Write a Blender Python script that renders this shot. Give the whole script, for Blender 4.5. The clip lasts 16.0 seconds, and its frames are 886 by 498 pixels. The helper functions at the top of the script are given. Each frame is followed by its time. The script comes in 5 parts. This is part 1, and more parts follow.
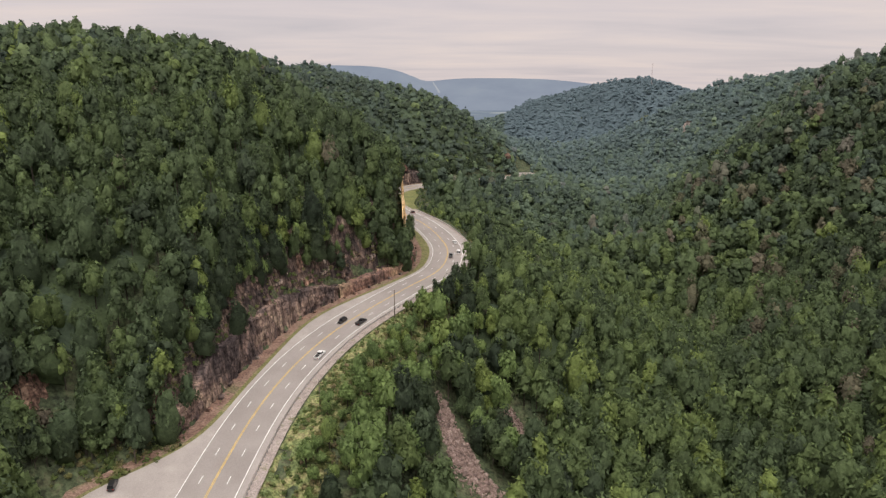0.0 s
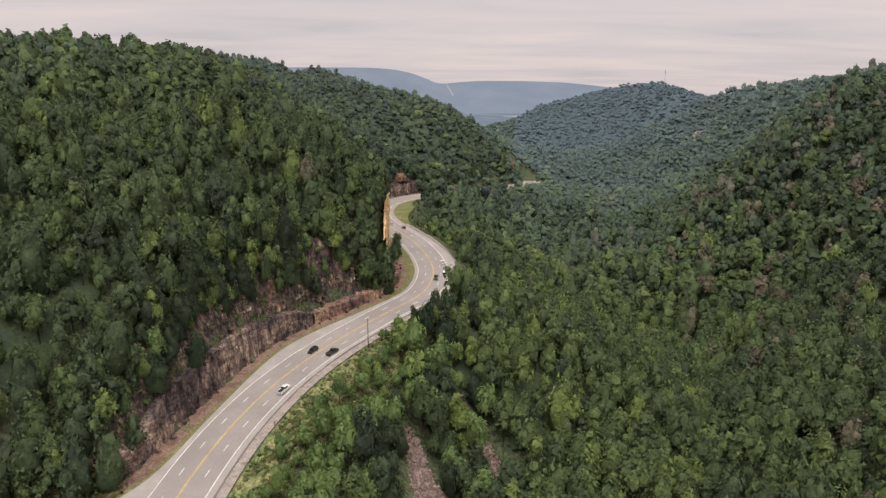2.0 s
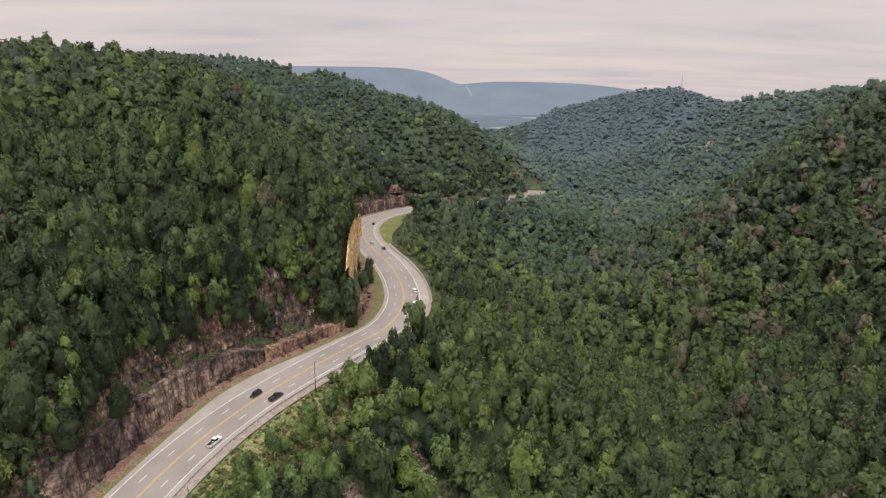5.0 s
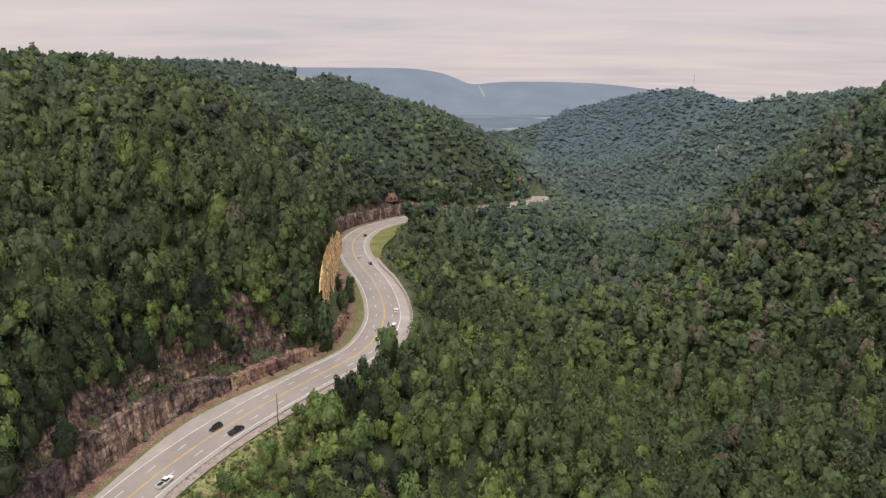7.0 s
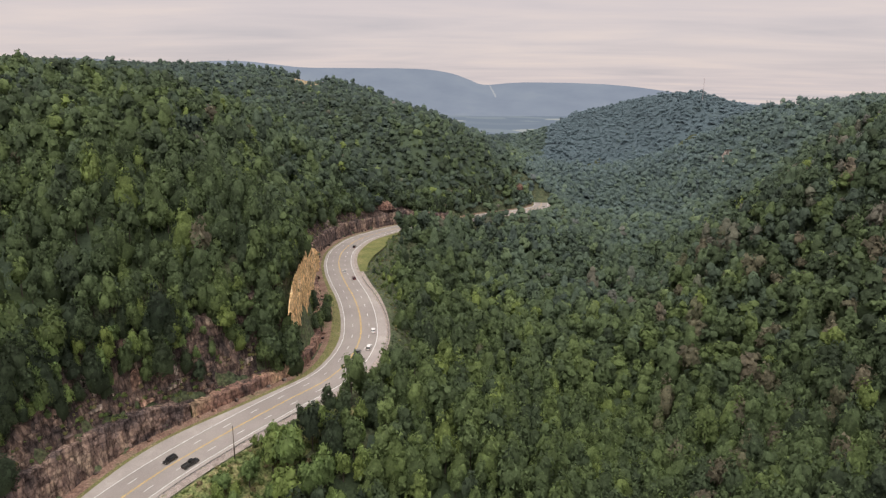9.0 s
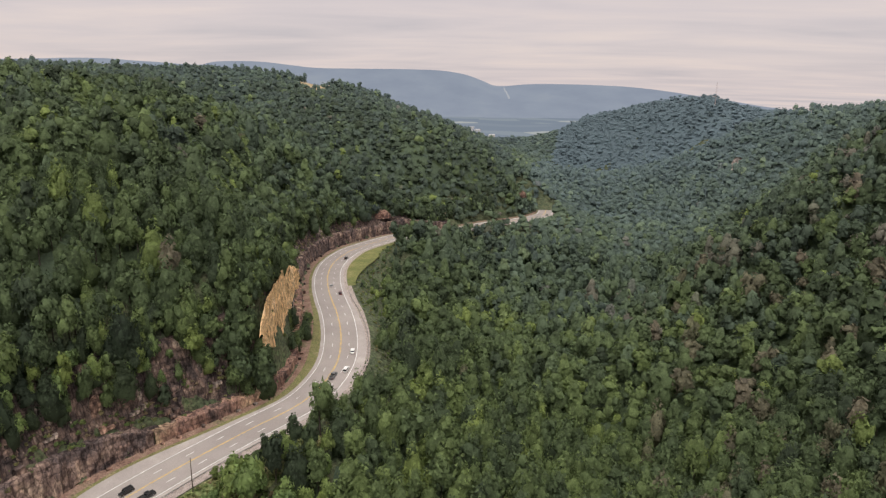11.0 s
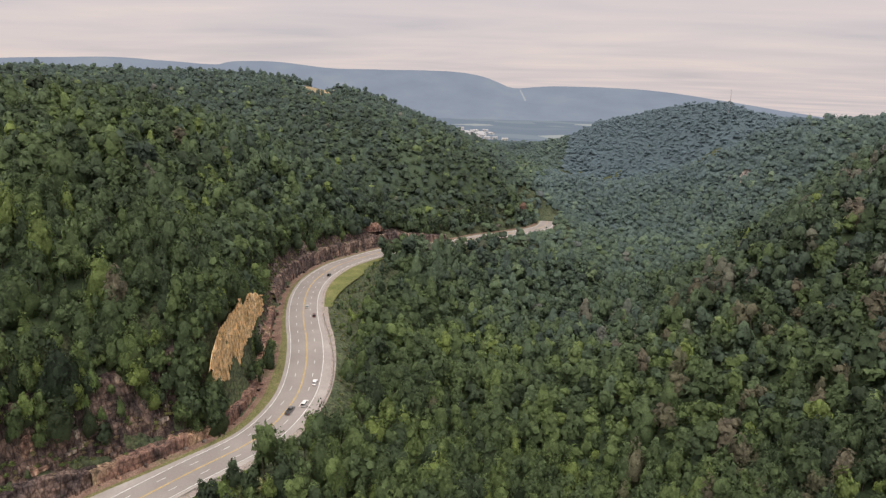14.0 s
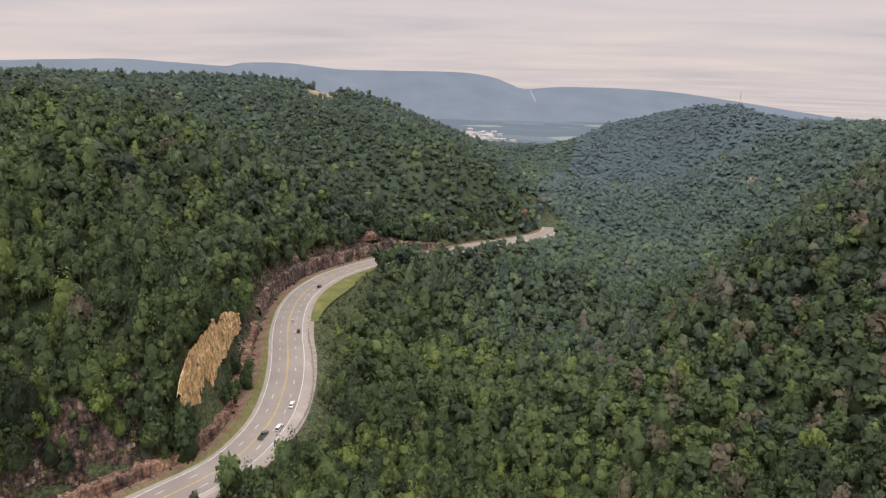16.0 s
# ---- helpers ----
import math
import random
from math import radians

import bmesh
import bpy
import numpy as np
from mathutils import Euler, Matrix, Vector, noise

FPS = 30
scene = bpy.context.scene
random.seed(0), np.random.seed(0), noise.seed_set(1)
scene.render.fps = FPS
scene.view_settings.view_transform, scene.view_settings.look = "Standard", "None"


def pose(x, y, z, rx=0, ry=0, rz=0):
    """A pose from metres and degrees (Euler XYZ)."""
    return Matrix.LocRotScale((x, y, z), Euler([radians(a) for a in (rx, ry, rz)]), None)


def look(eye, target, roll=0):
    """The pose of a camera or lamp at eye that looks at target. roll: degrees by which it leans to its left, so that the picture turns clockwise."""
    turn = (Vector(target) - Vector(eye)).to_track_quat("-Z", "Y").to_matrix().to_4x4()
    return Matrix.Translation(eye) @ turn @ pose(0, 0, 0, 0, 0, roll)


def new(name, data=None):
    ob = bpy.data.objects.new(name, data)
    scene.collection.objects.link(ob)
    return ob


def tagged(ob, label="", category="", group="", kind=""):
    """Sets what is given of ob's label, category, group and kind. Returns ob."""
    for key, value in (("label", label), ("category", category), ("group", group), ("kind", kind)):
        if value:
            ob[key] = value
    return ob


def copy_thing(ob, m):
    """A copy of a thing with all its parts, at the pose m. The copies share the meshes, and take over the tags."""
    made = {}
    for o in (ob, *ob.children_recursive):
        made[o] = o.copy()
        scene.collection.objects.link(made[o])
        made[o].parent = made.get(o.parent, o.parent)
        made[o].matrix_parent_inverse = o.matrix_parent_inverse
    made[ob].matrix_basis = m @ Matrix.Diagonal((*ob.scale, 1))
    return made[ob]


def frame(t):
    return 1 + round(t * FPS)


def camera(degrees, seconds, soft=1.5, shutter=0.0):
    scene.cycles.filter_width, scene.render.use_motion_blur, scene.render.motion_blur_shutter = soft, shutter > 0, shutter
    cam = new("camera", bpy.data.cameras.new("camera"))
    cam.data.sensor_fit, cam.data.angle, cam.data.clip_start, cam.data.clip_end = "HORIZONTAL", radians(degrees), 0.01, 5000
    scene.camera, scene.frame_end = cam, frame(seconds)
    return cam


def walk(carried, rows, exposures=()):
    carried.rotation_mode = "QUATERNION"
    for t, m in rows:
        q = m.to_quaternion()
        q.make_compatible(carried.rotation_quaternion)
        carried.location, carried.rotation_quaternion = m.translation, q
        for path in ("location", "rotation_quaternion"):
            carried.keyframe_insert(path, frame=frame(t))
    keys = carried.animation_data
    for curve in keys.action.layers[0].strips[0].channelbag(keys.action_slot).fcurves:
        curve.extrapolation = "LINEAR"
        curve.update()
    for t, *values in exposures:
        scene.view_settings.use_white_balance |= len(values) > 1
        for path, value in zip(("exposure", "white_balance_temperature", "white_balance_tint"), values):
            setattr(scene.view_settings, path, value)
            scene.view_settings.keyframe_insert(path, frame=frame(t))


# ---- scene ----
cam = camera(66.9, 16.0, 1.3)
ROWS = [
    (0.0, -0.00, -0.00, 100.00, 76.003, 0.001, 0.000),
    (0.5, 3.45, 3.80, 101.10, 76.144, 0.286, 0.347),
    (1.0, 7.06, 7.69, 102.84, 76.154, 0.184, 0.695),
    (1.5, 10.56, 11.52, 104.49, 76.163, -0.014, 0.998),
    (2.0, 14.22, 15.30, 106.24, 76.125, -0.245, 1.333),
    (2.5, 17.88, 19.07, 107.88, 76.118, -0.475, 1.664),
    (3.0, 21.53, 22.80, 109.52, 76.076, -0.682, 1.987),
    (3.5, 25.30, 26.64, 111.04, 76.066, -0.795, 2.286),
    (4.0, 28.95, 30.43, 112.57, 76.058, -0.897, 2.575),
    (6.5, 47.72, 48.92, 120.33, 75.942, -0.426, 4.193),
    (7.0, 51.36, 52.55, 121.81, 75.949, -0.405, 4.484),
    (7.5, 54.88, 56.16, 123.28, 75.949, -0.313, 4.731),
    (8.0, 58.43, 59.72, 124.72, 75.945, -0.237, 5.001),
    (8.5, 62.06, 63.15, 126.16, 75.940, -0.348, 5.323),
    (9.0, 65.49, 66.41, 127.70, 75.913, -0.538, 5.620),
    (11.5, 81.59, 82.42, 135.15, 75.895, -0.858, 7.240),
    (12.0, 84.83, 85.64, 136.68, 75.872, -0.964, 7.522),
    (12.5, 88.14, 88.91, 138.17, 75.892, -1.066, 7.823),
    (13.0, 91.05, 91.94, 139.74, 75.884, -1.148, 8.055),
    (13.5, 94.10, 94.92, 141.20, 75.883, -1.207, 8.308),
    (14.0, 97.03, 97.82, 142.64, 75.884, -1.260, 8.551),
    (14.5, 99.78, 100.93, 143.88, 75.885, -1.276, 8.805),
    (15.0, 102.38, 104.24, 145.22, 75.869, -1.296, 9.047),
    (15.5, 104.91, 107.59, 146.53, 75.864, -1.233, 9.306),
    (16.0, 107.49, 111.06, 147.67, 75.871, -1.133, 9.533),
]
walk(cam, [(t, pose(x, y, z, rx, ry, rz)) for t, x, y, z, rx, ry, rz in ROWS])

# ---------------------------------------------------------------- sky, sun
SKY, SUN = 1.12, 3.4
world = bpy.data.worlds.new("sky")
scene.world = world
world.use_nodes = True


def build_sky():
    nt = world.node_tree
    nt.nodes.clear()
    N, L = nt.nodes.new, nt.links.new
    out, back = N("ShaderNodeOutputWorld"), N("ShaderNodeBackground")
    air = N("ShaderNodeTexSky")
    air.sky_type, air.sun_disc = "NISHITA", False
    air.sun_elevation, air.sun_rotation = radians(75), radians(180)
    dim = N("ShaderNodeVectorMath")
    dim.operation = "SCALE"
    dim.inputs["Scale"].default_value = 0.1
    L(air.outputs[0], dim.inputs[0])
    co = N("ShaderNodeTexCoord")
    sep = N("ShaderNodeSeparateXYZ")
    L(co.outputs["Generated"], sep.inputs[0])
    lift = N("ShaderNodeMath")
    lift.operation = "ADD"
    lift.inputs[1].default_value = 0.07
    L(sep.outputs["Z"], lift.inputs[0])
    floor_ = N("ShaderNodeMath")
    floor_.operation = "MAXIMUM"
    floor_.inputs[1].default_value = 0.03
    L(lift.outputs[0], floor_.inputs[0])
    flat = []
    for k in ("X", "Y"):
        d = N("ShaderNodeMath")
        d.operation = "DIVIDE"
        L(sep.outputs[k], d.inputs[0])
        L(floor_.outputs[0], d.inputs[1])
        flat.append(d)
    join = N("ShaderNodeCombineXYZ")
    L(flat[0].outputs[0], join.inputs[0])
    L(flat[1].outputs[0], join.inputs[1])
    tilt = N("ShaderNodeMapping")
    tilt.inputs["Rotation"].default_value = (0, 0, radians(-24))
    tilt.inputs["Scale"].default_value = (0.30, 0.55, 1)
    tilt.inputs["Location"].default_value = (0.4, 1.7, 0)
    L(join.outputs[0], tilt.inputs[0])
    streak = N("ShaderNodeTexNoise")
    streak.inputs["Scale"].default_value, streak.inputs["Detail"].default_value = 1.15, 7
    streak.inputs["Roughness"].default_value, streak.inputs["Distortion"].default_value = 0.55, 0.35
    L(tilt.outputs[0], streak.inputs["Vector"])
    ramp = N("ShaderNodeValToRGB")
    e = ramp.color_ramp.elements
    e[0].position, e[0].color = 0.28, (0.515, 0.465, 0.485, 1)
    e[1].position, e[1].color = 0.72, (0.73, 0.615, 0.575, 1)
    m = e.new(0.50)
    m.color = (0.625, 0.545, 0.545, 1)
    L(streak.outputs["Fac"], ramp.inputs[0])
    mix = N("ShaderNodeMix")
    mix.data_type = "RGBA"
    mix.inputs["Factor"].default_value = 0.9
    L(dim.outputs[0], mix.inputs["A"])
    L(ramp.outputs[0], mix.inputs["B"])
    back.inputs["Strength"].default_value = SKY
    L(mix.outputs["Result"], back.inputs[0])
    L(back.outputs[0], out.inputs[0])


build_sky()
sun = new("sun", bpy.data.lights.new("sun", "SUN"))
sun.data.energy, sun.data.angle, sun.data.color = SUN, radians(65), (1.0, 0.94, 0.87)
sun.matrix_world = look((0, 0, 0), (0.03, 0.24, -0.95))
scene.view_settings.exposure = 0.0

# ---------------------------------------------------------------- noise on arrays
RNG = np.random.default_rng(11)
LATTICE = RNG.random((256, 256))


def value_noise(x, y):
    xi, yi = np.floor(x).astype(int), np.floor(y).astype(int)
    u, v = x - xi, y - yi
    u, v = u * u * (3 - 2 * u), v * v * (3 - 2 * v)
    a, b = LATTICE[xi % 256, yi % 256], LATTICE[(xi + 1) % 256, yi % 256]
    c, d = LATTICE[xi % 256, (yi + 1) % 256], LATTICE[(xi + 1) % 256, (yi + 1) % 256]
    return (a * (1 - u) + b * u) * (1 - v) + (c * (1 - u) + d * u) * v


def fbm(x, y, octaves=4):
    total, amp = 0.0, 0.5
    for k in range(octaves):
        total = total + amp * (value_noise(x * 2 ** k + 17.3 * k, y * 2 ** k + 5.1 * k) - 0.5)
        amp *= 0.5
    return total


# ---------------------------------------------------------------- materials
def material(name, rough=0.8, spec=0.3, metal=0.0):
    m = bpy.data.materials.new(name)
    m.use_nodes = True
    nt = m.node_tree
    b = nt.nodes["Principled BSDF"]
    b.inputs["Roughness"].default_value = rough
    b.inputs["Specular IOR Level"].default_value = spec
    b.inputs["Metallic"].default_value = metal
    return m, nt, b


def ramp_node(nt, stops):
    r = nt.nodes.new("ShaderNodeValToRGB")
    e = r.color_ramp.elements
    while len(e) < len(stops):
        e.new(0.5)
    for k, (p, c) in enumerate(stops):
        e[k].position, e[k].color = p, (*c, 1)
    return r


def noise_node(nt, scale, detail=4, rough=0.55, stretch=(1, 1, 1), where="Object"):
    co, mp, n = (nt.nodes.new(k) for k in ("ShaderNodeTexCoord", "ShaderNodeMapping", "ShaderNodeTexNoise"))
    mp.inputs["Scale"].default_value = stretch
    n.inputs["Scale"].default_value, n.inputs["Detail"].default_value, n.inputs["Roughness"].default_value = scale, detail, rough
    nt.links.new(co.outputs[where], mp.inputs[0])
    nt.links.new(mp.outputs[0], n.inputs["Vector"])
    return n


def mix_node(nt, kind, fac, a, b):
    m = nt.nodes.new("ShaderNodeMix")
    m.data_type, m.blend_type = "RGBA", kind
    for socket, v in ((m.inputs["Factor"], fac), (m.inputs["A"], a), (m.inputs["B"], b)):
        if isinstance(v, (int, float)):
            socket.default_value = v
        elif isinstance(v, tuple):
            socket.default_value = (*v, 1)
        else:
            nt.links.new(v, socket)
    return m.outputs["Result"]


def bump(nt, b, height, strength=0.5, distance=0.2):
    n = nt.nodes.new("ShaderNodeBump")
    n.inputs["Strength"].default_value, n.inputs["Distance"].default_value = strength, distance
    nt.links.new(height, n.inputs["Height"])
    nt.links.new(n.outputs[0], b.inputs["Normal"])


def speckled(name, stops, scale, fine=None, rough=0.85, spec=0.25, bumps=0.4, depth=0.2, stretch=(1, 1, 1), metal=0.0, where="Object", shift=0.0, contrast=0.45):
    """A material whose colour follows noise of two sizes, with relief."""
    m, nt, b = material(name, rough, spec, metal)
    n1, n2 = noise_node(nt, scale, 5, 0.6, stretch, where), noise_node(nt, fine or scale * 9, 3, 0.6, stretch, where)
    r = ramp_node(nt, [(0.5 + (p - 0.5) * 0.62, c) for p, c in stops])
    nt.links.new(n1.outputs["Fac"], r.inputs[0])
    g = ramp_node(nt, [(0.36, (1 - contrast,) * 3), (0.64, (1 + contrast,) * 3)])
    nt.links.new(n2.outputs["Fac"], g.inputs[0])
    col = mix_node(nt, "MULTIPLY", 0.8, r.outputs[0], g.outputs[0])
    if shift:
        o = nt.nodes.new("ShaderNodeObjectInfo")
        s = ramp_node(nt, [(0.0, (1 - shift, 1 - shift, 1 - shift)), (1.0, (1 + shift, 1 + shift * 0.9, 1 + shift * 0.8))])
        nt.links.new(o.outputs["Random"], s.inputs[0])
        col = mix_node(nt, "MULTIPLY", 1.0, col, s.outputs[0])
    nt.links.new(col, b.inputs["Base Color"])
    bump(nt, b, n2.outputs["Fac"], bumps, depth)
    return m


def rocky(name, stops, scale=0.1, shift=0.0, crack=0.5, streak=0.85, layer=0.75, drip=0.55):
    """Layered rock: patches of colour, dark water streaks down the face, and cracks."""
    m, nt, b = material(name, 0.92, 0.18)
    n1, n2 = noise_node(nt, scale, 6, 0.68, (1, 1, 0.7)), noise_node(nt, 0.9, 5, 0.65, (1, 1, 0.6))
    n3 = noise_node(nt, drip, 4, 0.6, (1, 1, 0.10))
    r = ramp_node(nt, [(0.5 + (p - 0.5) * 0.62, c) for p, c in stops])
    nt.links.new(n1.outputs["Fac"], r.inputs[0])
    g = ramp_node(nt, [(0.34, (0.5, 0.5, 0.5)), (0.66, (1.5, 1.47, 1.42))])
    nt.links.new(n2.outputs["Fac"], g.inputs[0])
    col = mix_node(nt, "MULTIPLY", 0.9, r.outputs[0], g.outputs[0])
    bed = noise_node(nt, 0.9, 3, 0.6, (0.07, 0.07, 1))
    k = ramp_node(nt, [(0.34, (0.45, 0.43, 0.44)), (0.48, (1, 1, 1)), (0.66, (1.3, 1.26, 1.2))])
    nt.links.new(bed.outputs["Fac"], k.inputs[0])
    col = mix_node(nt, "MULTIPLY", layer, col, k.outputs[0])
    s = ramp_node(nt, [(0.38, (0.32, 0.30, 0.31)), (0.50, (1, 1, 1)), (0.66, (1.25, 1.2, 1.15))])
    nt.links.new(n3.outputs["Fac"], s.inputs[0])
    col = mix_node(nt, "MULTIPLY", streak, col, s.outputs[0])
    co, mp, vo = (nt.nodes.new(k) for k in ("ShaderNodeTexCoord", "ShaderNodeMapping", "ShaderNodeTexVoronoi"))
    mp.inputs["Scale"].default_value = (1, 1, 0.42)
    vo.feature = "DISTANCE_TO_EDGE"
    vo.inputs["Scale"].default_value = crack
    nt.links.new(co.outputs["Object"], mp.inputs[0])
    warp = nt.nodes.new("ShaderNodeVectorMath")
    warp.operation = "ADD"
    nt.links.new(mp.outputs[0], warp.inputs[0])
    nt.links.new(n2.outputs["Color"], warp.inputs[1])
    nt.links.new(warp.outputs[0], vo.inputs["Vector"])
    c = ramp_node(nt, [(0.0, (0.28, 0.26, 0.26)), (0.10, (1, 1, 1))])
    nt.links.new(vo.outputs["Distance"], c.inputs[0])
    col = mix_node(nt, "MULTIPLY", streak * 0.9, col, c.outputs[0])
    if shift:
        o = nt.nodes.new("ShaderNodeObjectInfo")
        k = ramp_node(nt, [(0.0, (1 - shift,) * 3), (1.0, (1 + shift, 1 + shift * 0.9, 1 + shift * 0.8))])
        nt.links.new(o.outputs["Random"], k.inputs[0])
        col = mix_node(nt, "MULTIPLY", 1.0, col, k.outputs[0])
    nt.links.new(col, b.inputs["Base Color"])
    bump(nt, b, n2.outputs["Fac"], 1.0, 0.7)
    return m


def foliage(name, stops, source, fine=0.9, rough=0.7, vary=0.34):
    """Leaves: the hue varies from tree to tree and, less, from clump to clump."""
    m, nt, b = material(name, rough, 0.18)
    r = ramp_node(nt, stops)
    if source == "tint":
        a = nt.nodes.new("ShaderNodeAttribute")
        a.attribute_name = "tint"
        nt.links.new(a.outputs["Fac"], r.inputs[0])
    else:
        a = nt.nodes.new("ShaderNodeObjectInfo")
        nt.links.new(a.outputs["Random"], r.inputs[0])
    n = noise_node(nt, fine, 5, 0.68)
    # Leaf-scale noise also paints in highlights and dark gaps between leaf clusters.
    g = ramp_node(nt, [(0.30, (1 - vary, 1 - vary, 1 - vary)), (0.5, (1.0, 1.0, 0.99)), (0.70, (1 + vary, 1 + vary * 0.95, 1 + vary * 0.8))])
    nt.links.new(n.outputs["Fac"], g.inputs[0])
    col = mix_node(nt, "MULTIPLY", 1.0, r.outputs[0], g.outputs[0])
    isl = nt.nodes.new("ShaderNodeNewGeometry")
    v = ramp_node(nt, [(0.0, (1 - vary, 1 - vary, 1 - vary)), (1.0, (1 + vary, 1 + vary * 0.95, 1 + vary * 0.8))])
    nt.links.new(isl.outputs["Random Per Island"], v.inputs[0])
    col = mix_node(nt, "MULTIPLY", 1.0, col, v.outputs[0])
    nt.links.new(col, b.inputs["Base Color"])
    bump(nt, b, n.outputs["Fac"], 0.8, 0.6 / fine)
    glow = nt.nodes.new("ShaderNodeBsdfTranslucent")
    nt.links.new(col, glow.inputs["Color"])
    both = nt.nodes.new("ShaderNodeMixShader")
    both.inputs[0].default_value = 0.33
    nt.links.new(b.outputs[0], both.inputs[1])
    nt.links.new(glow.outputs[0], both.inputs[2])
    nt.links.new(both.outputs[0], nt.nodes["Material Output"].inputs["Surface"])
    return m


